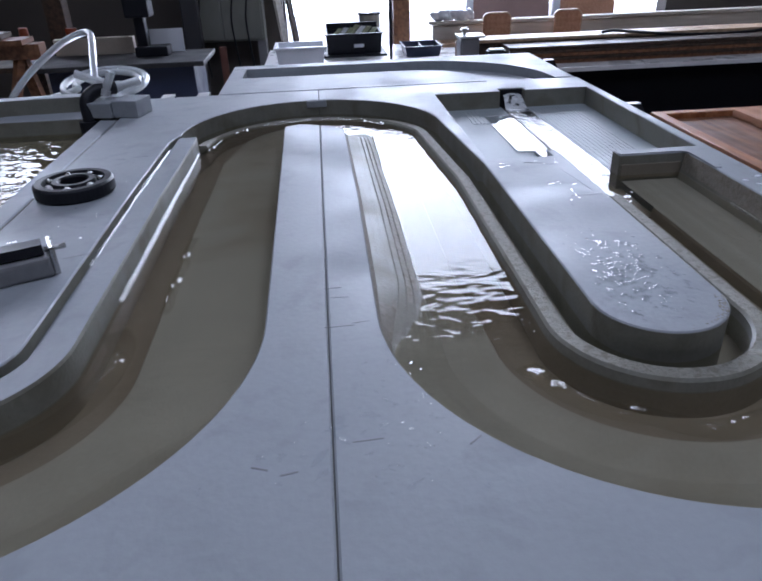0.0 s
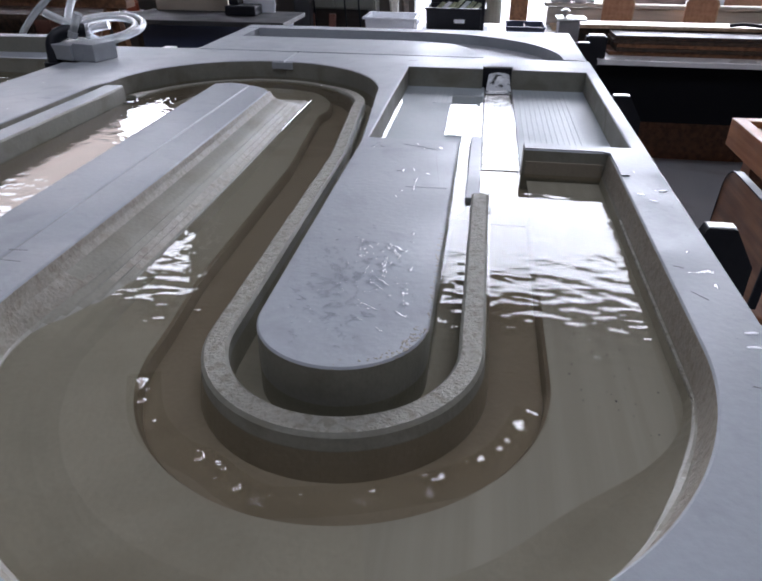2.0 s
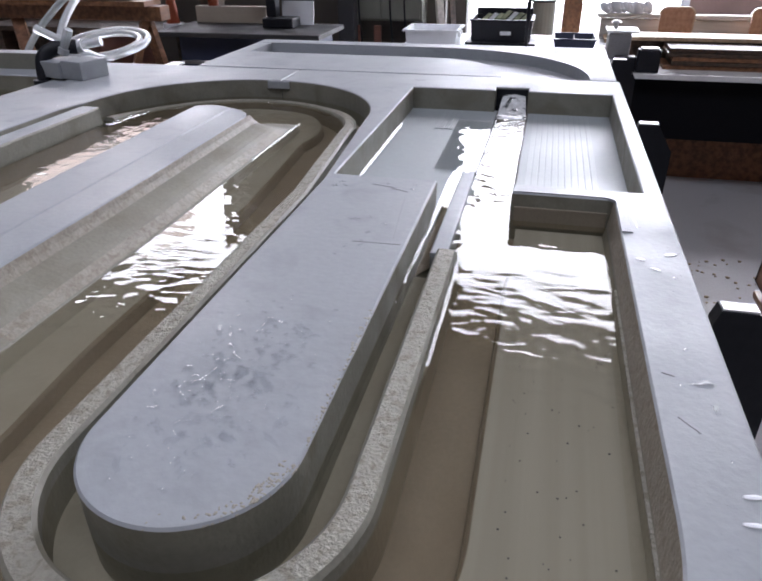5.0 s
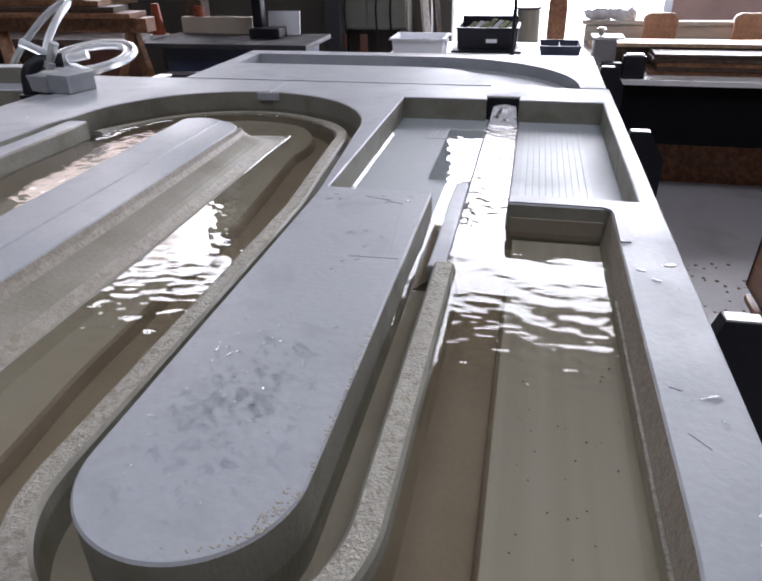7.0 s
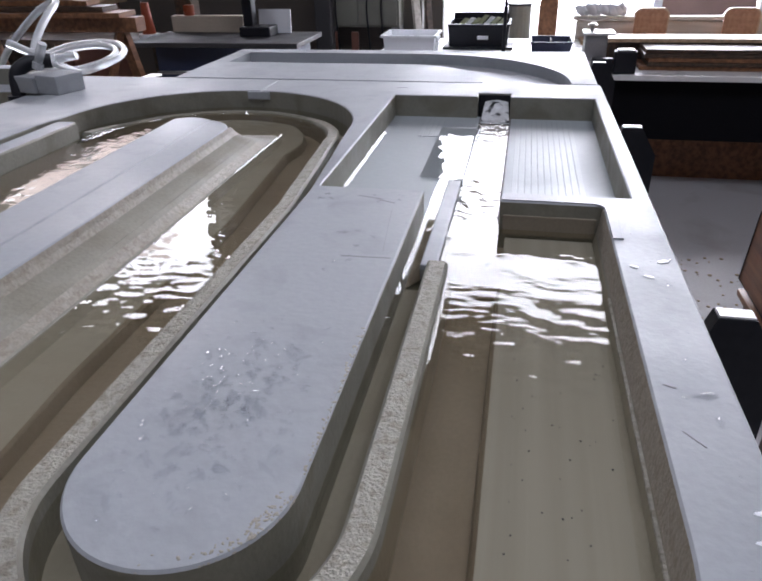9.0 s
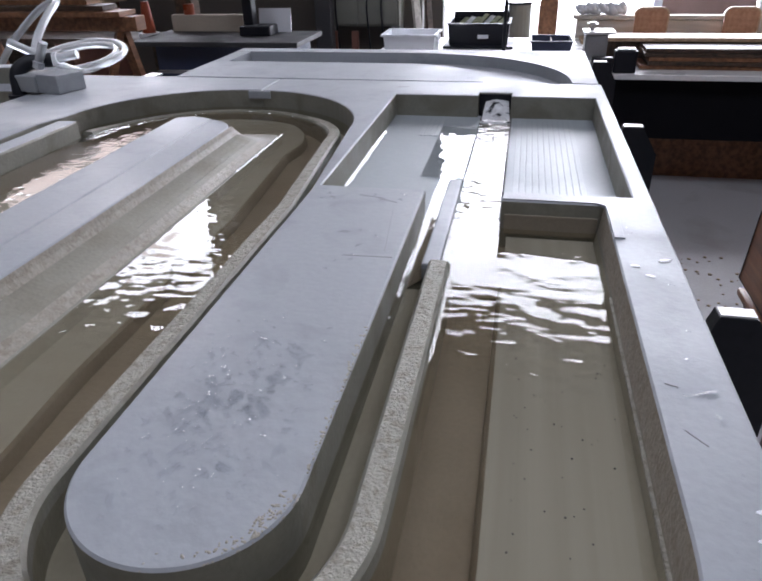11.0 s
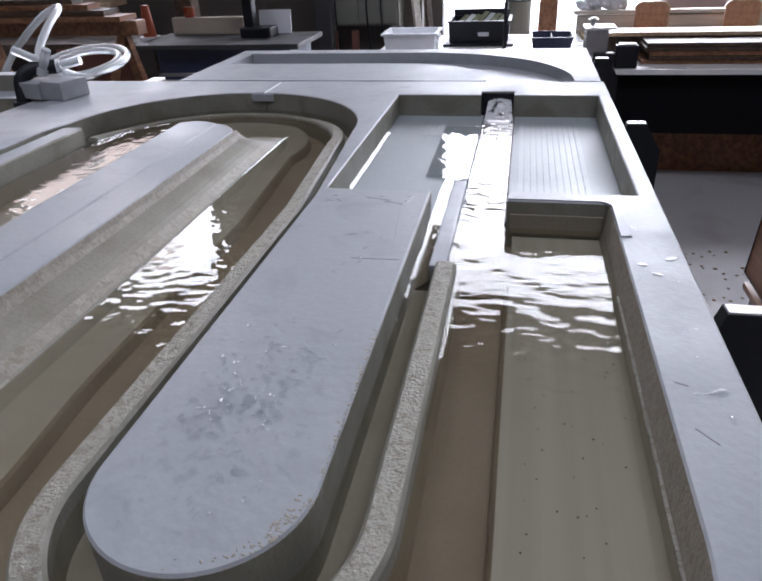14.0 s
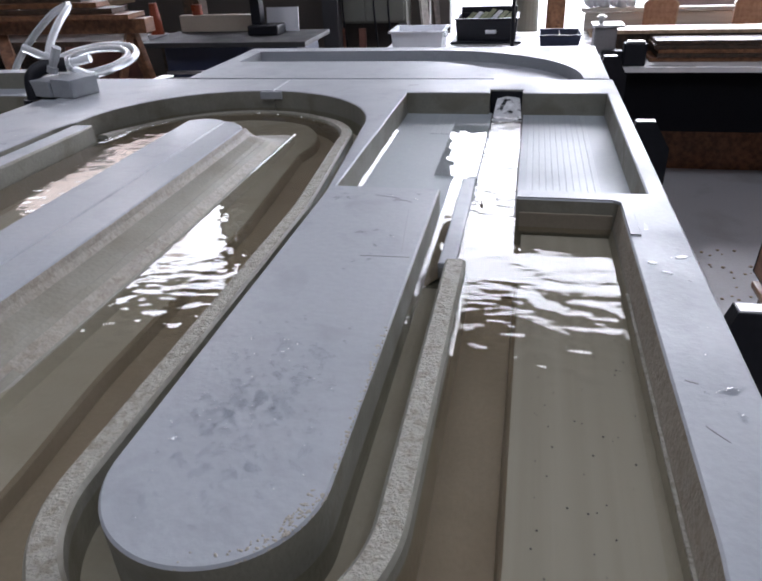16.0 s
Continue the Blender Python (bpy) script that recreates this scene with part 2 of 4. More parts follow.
# ---- plan of the stream table ----
TOP, RIM, WET, SHELF, DEEP = 0.900, 0.880, 0.868, 0.857, 0.843
GAP = 0.0007
NEAR, FAR, LEFT, RIGHT = -0.15, 1.565, -0.90, 0.622
# wall edge that the trench and the rim follow: island, arch, second island
E_RIGHT = [(0.3795, 0.83), (0.3795, 0.511)] + arc(0.315, 0.511, 0.0645, 0, -180, 56)[1:] + [(0.2505, 0.95), (0.229, 1.215)]
E_ARCH = arc(-0.014, 1.215, 0.243, 0, 180, 40)
E_LEFT = [(-0.257, 1.215), (-0.264, 1.198), (-0.270, 1.172), (-0.2735, 0.90), (-0.2725, 0.511)] + arc(-0.341, 0.511, 0.0685, 0, -180, 56)[1:] + [(-0.4095, 1.40)]
BANK_R = [(0.571, 0.945), (0.571, 0.511)] + arc(0.309, 0.511, 0.262, 0, -180, 64)[1:] + dense([(0.047, 0.511), (0.0485, 0.85), (0.045, 1.195)], 0.05)[1:]
BANK_L = dense([(-0.066, 1.240), (-0.058, 0.511)], 0.05) + arc(-0.332, 0.511, 0.274, 0, -180, 48)[1:] + [(-0.70, 0.60), (-0.80, 0.75), (-0.80, 1.40)]
arch_r = [p for p in E_ARCH if p[0] > GAP]
arch_l = [p for p in E_ARCH if p[0] < -GAP]
arch_y = 1.215 + math.sqrt(0.243 ** 2 - 0.014 ** 2)
BASIN = [(0.3795, 0.965), (0.258, 0.965), (0.258, 1.45), (0.405, 1.45), (0.405, 1.478), (0.462, 1.478), (0.462, 1.45), (0.602, 1.45), (0.602, 0.972), (0.465, 0.972), (0.465, 0.945)]

table = empty("stream_table", Matrix(), "grey painted foam stream table with carved winding channels", "model table")
out_r = [(GAP, NEAR), (RIGHT, NEAR), (RIGHT, FAR), (GAP, FAR), (GAP, arch_y)] + arch_r[::-1] + E_RIGHT[::-1][1:] + BASIN + BANK_R + [(0.036, 1.213), (0.020, 1.228), (GAP, 1.238)]
out_l = [(-GAP, NEAR), (-GAP, 1.238), (-0.020, 1.248), (-0.042, 1.252)] + BANK_L + [(-0.4095, 1.40)] + E_LEFT[::-1][1:] + arch_l[::-1] + [(-GAP, arch_y), (-GAP, FAR), (LEFT, FAR), (LEFT, NEAR)]
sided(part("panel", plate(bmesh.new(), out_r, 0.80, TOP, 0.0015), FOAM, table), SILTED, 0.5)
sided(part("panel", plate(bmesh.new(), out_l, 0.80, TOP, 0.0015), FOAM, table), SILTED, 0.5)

for rows in ([(-0.0006, 0.0006, NEAR + 0.01, 1.232, 0.80, 0.8975)], [(-0.0006, 0.0006, 1.459, FAR - 0.002, 0.80, 0.8975)]):
    part("seam_filler", boxes(*rows), DARKSEAM, table, "dark seam between the two panels")

# rims and the deep run beside them
RIM_LOW = [(0.0, 0.846), (0.0222, 0.846), (0.0226, 0.8775), (0.025, 0.880), (0.040, 0.880), (0.0424, 0.877), (0.0434, 0.8665)]
RIM_HIGH = [(0.0, 0.886), (0.0085, 0.886), (0.009, 0.894), (0.011, 0.896), (0.042, 0.896), (0.0435, 0.893), (0.0442, 0.8665), (0.048, DEEP), (0.088, DEEP), (0.090, SHELF - 0.003), (0.092, SHELF)]


def deep_run(p):
    """The deep run is wider along the straight between tongue and island."""
    w = 0.0
    if p[0] < 0.27 and 0.5 < p[1] <= 1.215:
        w = min(1, (p[1] - 0.5) / 0.15)
        w = 0.010 * w * w * (3 - 2 * w)
    elif p[1] > 1.215:
        a = math.degrees(math.atan2(p[1] - 1.215, p[0] + 0.014))
        w = max(0.010 - 0.050 * a / 60, -0.040) if a < 100 else -0.040 + 0.040 * min(1, (a - 100) / 60)
    return [(0.0434, 0.8665), (0.047, DEEP), (0.0885 + w, DEEP), (0.0905 + w, SHELF - 0.003), (0.0925 + w, SHELF)]


e_a = dense(E_RIGHT + E_ARCH[1:-1])
e_b = dense(E_ARCH[-2:-1] + E_LEFT)
e_rim = dense([(-0.2710, 1.212)] + E_LEFT[2:])


def low_rim(p):
    """The low rim sinks almost to the water round the arch."""
    f = 0.0
    if p[1] > 1.215:
        a = math.degrees(math.atan2(p[1] - 1.215, p[0] + 0.014))
        f = min(1, a / 55, 0.35 + (180 - a) / 40)
    return [(d, z - 0.0112 * f if z > 0.87 else z) for d, z in RIM_LOW[:7]]


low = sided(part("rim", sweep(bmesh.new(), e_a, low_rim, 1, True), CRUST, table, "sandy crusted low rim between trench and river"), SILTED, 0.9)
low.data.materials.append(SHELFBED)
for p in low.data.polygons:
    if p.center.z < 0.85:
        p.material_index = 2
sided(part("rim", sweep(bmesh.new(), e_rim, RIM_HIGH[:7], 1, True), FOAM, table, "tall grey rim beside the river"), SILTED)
part("deep_run", sweep(bmesh.new(), e_a, deep_run, 1), BED, table, "silty brown deep run of the river bed")
part("deep_run", sweep(bmesh.new(), e_b, RIM_HIGH[6:], 1), BED, table, "silty brown deep run of the river bed")

# the banks: steep beside the table's edge, gentle round the bend, terraced beside the tongue
STEEP = [(0.0, 0.8985), (0.0008, 0.893), (0.0014, 0.887), (0.0018, 0.882), (0.0022, 0.878), (0.0026, 0.875), (0.003, 0.872), (0.0034, 0.870), (0.0040, 0.868), (0.0045, 0.866), (0.005, 0.863), (0.0055, 0.860), (0.006, 0.857), (0.012, 0.8565)]
SOFT = [(0.0, 0.8985), (0.0015, 0.891), (0.003, 0.885), (0.005, 0.879), (0.007, 0.873), (0.009, 0.869), (0.012, 0.8668), (0.017, 0.8658), (0.023, 0.865), (0.030, 0.8637), (0.038, 0.862), (0.045, 0.860), (0.055, 0.858), (0.065, 0.8565)]
TERR = [(0.0, 0.8985), (0.002, 0.892), (0.006, 0.8855), (0.014, 0.8835), (0.024, 0.8805), (0.030, 0.8780), (0.0315, 0.8788), (0.038, 0.8752), (0.0395, 0.8762), (0.045, 0.8722), (0.0465, 0.8732), (0.052, 0.8695), (0.0545, 0.8690), (0.060, 0.8565)]
SUNK = [(-0.045, 0.8660)] + [(d, min(z, 0.8705)) for d, z in TERR[1:]]


def blend(a, b, f):
    f = min(1, max(0, f))
    f = f * f * (3 - 2 * f)
    return [(p[0] + (q[0] - p[0]) * f, p[1] + (q[1] - p[1]) * f) for p, q in zip(a, b)]


def bank_right(p):
    if p[0] > 0.315:
        return blend(SOFT, STEEP, (p[1] - 0.33) / 0.18)
    if p[1] > 1.262:
        return blend(SUNK, [(d * 0.9, SHELF - 0.001) for d, z in SUNK], (p[1] - 1.262) / 0.03)
    if p[1] > 1.20:
        return blend(TERR, SUNK, (p[1] - 1.205) / 0.05)
    return blend(SOFT, TERR, (p[1] - 0.47) / 0.16)


def bank_left(p):
    return blend(SOFT, STEEP, (p[1] - 0.33) / 0.2)


part("bank", sweep(bmesh.new(), dense(BANK_R + [(0.043, 1.255), (0.040, 1.295)], 0.012), bank_right, -1), BANKSILT, table, "silty bank that slopes down to the water").data.materials.append(SPECK)
part("bank", sweep(bmesh.new(), dense(BANK_L, 0.012), bank_left, -1), BANKSILT, table, "silty bank that slopes down to the water").data.materials.append(SPECK)
for ob in table.children:
    if len(ob.data.materials) == 2 and ob.data.materials[1] == SPECK:
        ob.data.materials.append(SHELFBED)
        for p in ob.data.polygons:
            if p.center.z < 0.8685:
                p.material_index = 2
            elif abs(p.normal.z) < 0.86 and p.center.x > 0.02 and p.center.z > 0.871:
                p.material_index = 1
shelf = [(p[0] + n[0] * deep_run(p)[4][0], p[1] + n[1] * deep_run(p)[4][0]) for p, n in zip(e_a, normals(e_a, 1))] + offset(e_b, 0.092, 1)[2:] + BANK_L[::-1] + BANK_R[::-1]
bm = bmesh.new()
fill(bm, shelf, SHELF)
part("river_bed", bm, SHELFBED, table, "pale brown silty river bed under shallow water")

bm = bmesh.new()
fill(bm, [(0.4725, 0.957)] + arc(0.315, 0.511, 0.1575, 0, -75, 24) + arc(0.309, 0.511, 0.248, -75, 0, 24) + [(0.5645, 0.957)], SHELF + 0.0005)
part("bed_sheet", bm, STRIPED, table, "pale grey streaked bed of the outlet channel")

# basin, chute, trench head
part("basin_floor", boxes((0.255, 0.4105, 1.112, 1.46, 0.82, 0.862), (0.255, 0.379, 0.96, 1.112, 0.82, 0.862), (0.465, 0.605, 0.965, 1.46, 0.82, 0.862)), WETFLOOR, table, "wet grey basin floor")
bm = bmesh.new()
for i in range(11):
    x = 0.475 + 0.0085 * i
    box(bm, x, x + 0.0068, 0.985, 1.445, 0.860, 0.8626, 0.0003)
for i in range(4):
    x = 0.318 + 0.0085 * i
    box(bm, x, x + 0.0068, 1.32, 1.445, 0.860, 0.8626, 0.0003)
part("floor_ribs", bm, WETRIBS, table, "fine raised ribs along the wet basin floor")
part("chute_floor", boxes((0.412, 0.475, 0.825, 1.479, 0.80, 0.845), (0.379, 0.402, 0.80, 1.112, 0.80, 0.8453)), BED, table)
# thin dark strips along both sides of the chute
part("chute_wall", boxes((0.463, 0.4652, 0.972, 1.452, 0.80, 0.8626)), DARKSEAM, table, "thin dark edge of the chute")
part("chute_wall", boxes((0.4103, 0.4122, 1.108, 1.452, 0.80, 0.8622)), DARKSEAM, table, "thin dark edge of the chute")
part("divider", boxes((0.3945, 0.4115, 0.832, 1.080, 0.81, 0.8735), bevel=0.002), FOAM, table, "thin grey wall between trench and chute")

# ---- water ----
def upward(ob):
    """Turns the faces of an open sheet so that all look up."""
    for p in ob.data.polygons:
        if p.normal.z < 0:
            p.flip()
    ob.data.update()
    return ob


def sheet(name, x0, x1, y0, y1, z, mat, label, nx=2, ny=2):
    bm = bmesh.new()
    bmesh.ops.create_grid(bm, x_segments=nx, y_segments=ny, size=0.5, matrix=Matrix.Diagonal((x1 - x0, y1 - y0, 1, 1)))
    ob = upward(part(name, bm, mat))
    ob.location = ((x0 + x1) / 2, (y0 + y1) / 2, z)
    ob.visible_shadow = False
    return tagged(ob, label, "water", kind="structure")


def water_plate(name, outline, z, mat, label):
    cx, cy = 0.0, 0.8
    bm = bmesh.new()
    fill(bm, [(x - cx, y - cy) for x, y in outline], 0)
    ob = upward(part(name, bm, mat))
    ob.location = (cx, cy, z)
    ob.visible_shadow = False
    return tagged(ob, label, "water", kind="structure")


river = water_plate("river_water", [(-0.82, 0.20), (0.60, 0.20), (0.60, 0.957), (0.24, 0.957), (0.24, 1.49), (-0.82, 1.49)], WET, WATER, "rippled shallow brownish water in the winding river channel")
reservoir = sheet("reservoir_water", -0.80, -0.411, 0.76, 1.40, 0.8705, CHOPPY, "choppy water in the reservoir below the pump")
pool = sheet("basin_water", 0.352, 0.4100, 1.112, 1.375, 0.8641, CALM, "thin clear film of water over the basin floor")


def chute_stream():
    """The stream that pours from the slot and runs down the chute."""
    bm = bmesh.new()
    ny, nx = 60, 8
    rows = []
    for j in range(ny + 1):
        y = 1.476 - (1.476 - 0.945) * j / ny
        fall = min(1, max(0, (1.470 - y) / 0.055))
        z = 0.886 - 0.0222 * fall * fall * (3 - 2 * fall)
        row = []
        for i in range(nx + 1):
            u = i / nx
            x = 0.4125 + 0.0503 * u
            w = 0.0007 * noise.noise((x * 70, y * 45, 3)) + 0.0035 * (1 - fall) * math.sin(u * math.pi)
            if fall < 1:
                x = 0.4375 + (x - 0.4375) * (0.78 + 0.22 * fall)
            row.append(bm.verts.new((x, y - 1.2, z - 0.8615 + w + 0.0045 * min(1, max(0, (1.40 - y) / 0.455)))))
        rows.append(row)
    for a, b in zip(rows, rows[1:]):
        for i in range(nx):
            bm.faces.new((a[i], a[i + 1], b[i + 1], b[i]))
    ob = upward(part("chute_water", bm, RUSH, smooth=True))
    ob.data.materials.append(POURGLINT)
    for p in ob.data.polygons:
        if p.center.y > 0.195:
            p.material_index = 1
    ob.location = (0, 1.2, 0.8615)
    ob.visible_shadow = False
    return tagged(ob, "clear stream of water pouring from a slot into the chute", "water", kind="structure")


chute = chute_stream()
part("silt_stain", boxes((0.4685, 0.566, 0.9428, 0.9452, 0.862, 0.8845), bevel=0.0008), BED, table, "dark silt stain along the notch wall")
part("slot_lining", boxes((0.4055, 0.4615, 1.474, 1.477, 0.83, 0.897)), BLACK, table, "dark outlet slot at the basin's back wall")

# ---- far panel, posts, stand ----
far = empty("far_panel", Matrix(), "white painted foam panel with a curved shallow recess", "model panel")
bm = bmesh.new()
rec_out = [(-0.195, 1.895)] + [(0.24, 1.895)] + [(0.24 + 0.33 * math.sin(radians(a)), 1.585 + 0.31 * math.cos(radians(a))) for a in range(6, 91, 6)]
rec_in = [(0.405, 1.59)] + [(0.22 + 0.185 * math.sin(radians(a)), 1.59 + 0.165 * math.cos(radians(a))) for a in range(84, -1, -6)] + [(-0.195, 1.757)]
# body in pieces round the recess
plate(bm, [(-0.232, FAR + 0.006), (0.405, FAR + 0.006)] + rec_in + [(-0.232, 1.757)], 0.82, TOP)
part("panel", bm, FOAM, far)
bm = bmesh.new()
plate(bm, [(0.5701, FAR + 0.006), (0.617, FAR + 0.006), (0.617, 1.945), (-0.232, 1.945), (-0.232, 1.895)] + rec_out, 0.82, TOP)
part("panel", bm, FOAM, far)
part("recess_floor", boxes((-0.232, 0.60, FAR + 0.008, 1.94, 0.81, 0.876), (-0.232, -0.195, 1.756, 1.896, 0.81, 0.8995)), FOAM, far)


def strip(name, pts, mat, label):
    """A narrow water edge: rows of (x, y, z) pairs, left and right."""
    bm = bmesh.new()
    rows = [(bm.verts.new(a), bm.verts.new(b)) for a, b in pts]
    for r, q in zip(rows, rows[1:]):
        bm.faces.new((r[0], r[1], q[1], q[0]))
    ob = upward(part(name, bm, mat, table, label))
    ob.visible_shadow = False
    return ob


strip("water_edge", [((0.2585, y, 0.8655), (0.2640, y, 0.8638)) for y in (0.975, 1.1, 1.2, 1.33)], CALM, "thin line of water along the basin wall")
strip("water_edge", [((0.3800, y, 0.8690), (0.3800 + w, y, 0.8665)) for y, w in ((0.50, 0.002), (0.62, 0.0035), (0.74, 0.006), (0.80, 0.009), (0.87, 0.014), (0.95, 0.018), (1.05, 0.020))] + [((0.381, 1.105, 0.8655), (0.4005, 1.113, 0.8635))], CALM, "line of water in the trench")
strip("water_edge", [((-0.2285, y, 0.8712), (-0.2235, y, 0.8682)) for y in (0.50, 0.7, 0.95, 1.205)], CALM, "line of water along the foot of the tall rim")
strip("water_edge", [((-0.2722, y, 0.8898), (-0.2672, y, 0.8868)) for y in (0.52, 0.75, 0.90, 1.16)], CALM, "line of water in the narrow groove")
strip("water_edge", [((0.1002, y, 0.8704), (0.1022, y, 0.8690)) for y in (1.08, 1.15, 1.21, 1.275)], CALM, "thin line of water along the terrace")
part("silt_line", boxes((0.5655, 0.5685, 0.47, 0.80, 0.866, 0.8702), bevel=0.0008), CRUST, table, "pale line of silt at the waterline")
part("reservoir_bank", sweep(bmesh.new(), [(-0.4095, 0.55), (-0.4095, 1.40)], [(0.0005, 0.8985), (0.004, 0.896), (0.034, 0.872), (0.037, 0.860)], 1), FOAM, table, "sloping grey bank of the reservoir")
strip("water_edge", [((0.4225, y, 0.8700), (0.4255, y, 0.8685)) for y in (0.60, 0.68, 0.76, 0.825)], CALM, "thin line of water along the rim")
lip = bmesh.new()
sweep(lip, [(0.466, 0.9465), (0.560, 0.9465)] + arc(0.560, 0.9345, 0.012, 90, 0, 6)[1:] + [(0.572, 0.86)], [(0, TOP - 0.002), (0, TOP + 0.0014), (0.009, TOP + 0.0014), (0.011, TOP - 0.002)], 1, True)
part("lip", lip, FOAM, table, "slightly raised lip round the notch")


# ---- standing waves along the step of the bed ----
def crest(name, pts, label, seed, high=0.0048, half=0.011, even=0.45):
    bm = bmesh.new()
    ns = normals(pts, 1)
    n = 20
    rows = []
    for k, (p, d) in enumerate(zip(pts, ns)):
        end = min(1, k / 14, (len(pts) - 1 - k) / 14)
        row = []
        for i in range(n + 1):
            u = 2 * i / n - 1
            o = u * half + 0.006 * noise.noise((p[0] * 22, p[1] * 22, seed))
            x, y = p[0] + d[0] * o, p[1] + d[1] * o
            h = high * end * (0.5 + 0.5 * math.cos(math.pi * u)) * max(0.0, even + 0.9 * noise.noise((x * 55, y * 55, seed)) + 0.35 * noise.noise((x * 140, y * 140, seed)))
            row.append(bm.verts.new((x, y - 0.8, 0.0006 + h)))
        rows.append(row)
    for a, b in zip(rows, rows[1:]):
        for i in range(n):
            bm.faces.new((a[i], a[i + 1], b[i + 1], b[i]))
    ob = upward(part(name, bm, CRESTS, smooth=True))
    ob.location = (0, 0.8, WET)
    ob.visible_shadow = False
    return tagged(ob, label, "wave", "standing waves", "structure")


crest_a = crest("wave_crest", arc(0.315, 0.511, 0.150, -160, -20, 220), "small standing wave round the river bend", 1.5, 0.0032, 0.012, 0.5)
crest_b = crest("wave_crest", arc(-0.335, 0.511, 0.132, 28, -80, 170), "bright standing wave round the river bend", 7.5, 0.0028, 0.014, 0.8)
crest_c = crest("wave_crest", arc(-0.014, 1.215, 0.200, 40, 186, 300), "choppy water round the arch of the river", 3.5, 0.0022, 0.016, 0.8)
crest_d = crest("wave_crest", dense([(-0.176, 0.60), (-0.178, 0.80)], 0.004), "small ripples along the step of the bed", 5.5, 0.0022, 0.006)


def post(x, y, top):
    """A black upright with clipped top corners, beside the table's edge."""
    bm = bmesh.new()
    w, d = 0.056, 0.017
    prof = [(0, 0), (w * 0.55, 0), (w * 0.55, top - 0.30), (w, top - 0.20), (w, top - 0.040), (w - 0.024, top), (0.004, top), (0, top - 0.012)]
    lo = [bm.verts.new((px, 0, pz)) for px, pz in prof]
    hi = [bm.verts.new((px, d, pz)) for px, pz in prof]
    bm.faces.new(lo)
    bm.faces.new(hi[::-1])
    for i in range(len(lo)):
        j = (i + 1) % len(lo)
        bm.faces.new((lo[i], lo[j], hi[j], hi[i]))
    thing = empty("table_post", Matrix.Translation((x, y, 0)), "black painted upright post with clipped corners beside the table", "post", "table posts")
    upright = part("upright", bm, BLACK, thing)
    part("end_grain", boxes((0.005, w - 0.025, 0.002, d - 0.002, top, top + 0.0015)), WHITEBOARD, upright, "pale bare top of the post")
    return thing


post(RIGHT + 0.011, 0.738, 0.893)
post(RIGHT + 0.005, 1.29, 0.893)
post(RIGHT + 0.005, 1.84, 0.893)
stand = empty("table_stand", Matrix(), "dark timber trestle stand under the stream table", "stand")
part("beam", boxes((-0.85, 0.60, 0.10, 0.16, 0.70, 0.80), bevel=0.004), DARKWOOD, stand)
part("beam", boxes((-0.85, 0.60, 1.30, 1.36, 0.70, 0.80), bevel=0.004), DARKWOOD, stand)
part("beam", boxes((-0.22, 0.60, 1.80, 1.86, 0.70, 0.8095), bevel=0.004), DARKWOOD, stand)
for x in (-0.80, 0.50):
    for y in (0.10, 1.30):
        part("leg", boxes((x, x + 0.06, y, y + 0.06, 0, 0.70)), DARKWOOD, stand)
for x in (-0.20, 0.50):
    part("leg", boxes((x, x + 0.06, 1.80, 1.86, 0, 0.70)), DARKWOOD, stand)

# ---- room ----
X0, X1, Y0, Y1, H = -6.0, 5.0, -3.5, 7.0, 5.2
tagged(part("floor", boxes((X0 - 0.2, X1 + 0.2, Y0 - 0.2, Y1 + 0.2, -0.1, 0.0)), CONCRETE), "worn grey concrete workshop floor", "floor", kind="structure")
# ceiling; two openings over the room's near half hold added, unseen fill lamps
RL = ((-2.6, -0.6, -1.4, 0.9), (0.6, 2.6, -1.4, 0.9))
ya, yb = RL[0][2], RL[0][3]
tagged(part("ceiling", boxes((X0 - 0.2, X1 + 0.2, Y0 - 0.2, ya, H, H + 0.15), (X0 - 0.2, X1 + 0.2, yb, Y1 + 0.2, H, H + 0.15), (X0 - 0.2, RL[0][0], ya, yb, H, H + 0.15), (RL[0][1], RL[1][0], ya, yb, H, H + 0.15), (RL[1][1], X1 + 0.2, ya, yb, H, H + 0.15)), CEILING), "brown boarded workshop ceiling with two openings for added fill lamps", "ceiling", kind="structure")
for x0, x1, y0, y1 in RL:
    fill_light("roof_light", pose((x0 + x1) / 2, (y0 + y1) / 2, H + 0.1), x1 - x0, y1 - y0, FILL_POWER * (0.75 if x0 < 0 else 1.25))
tagged(part("wall_west", boxes((X0 - 0.2, X0, Y0 - 0.2, Y1 + 0.2, 0, H)), WALLPAINT), "dim brown workshop wall", "wall", kind="structure")
tagged(part("wall_east", boxes((X1, X1 + 0.2, Y0 - 0.2, Y1 + 0.2, 0, H)), WALLPAINT), "dim brown workshop wall", "wall", kind="structure")
tagged(part("wall_south", boxes((X0, X1, Y0 - 0.2, Y0, 0, H)), WALLPAINT), "dim brown workshop wall", "wall", kind="structure")
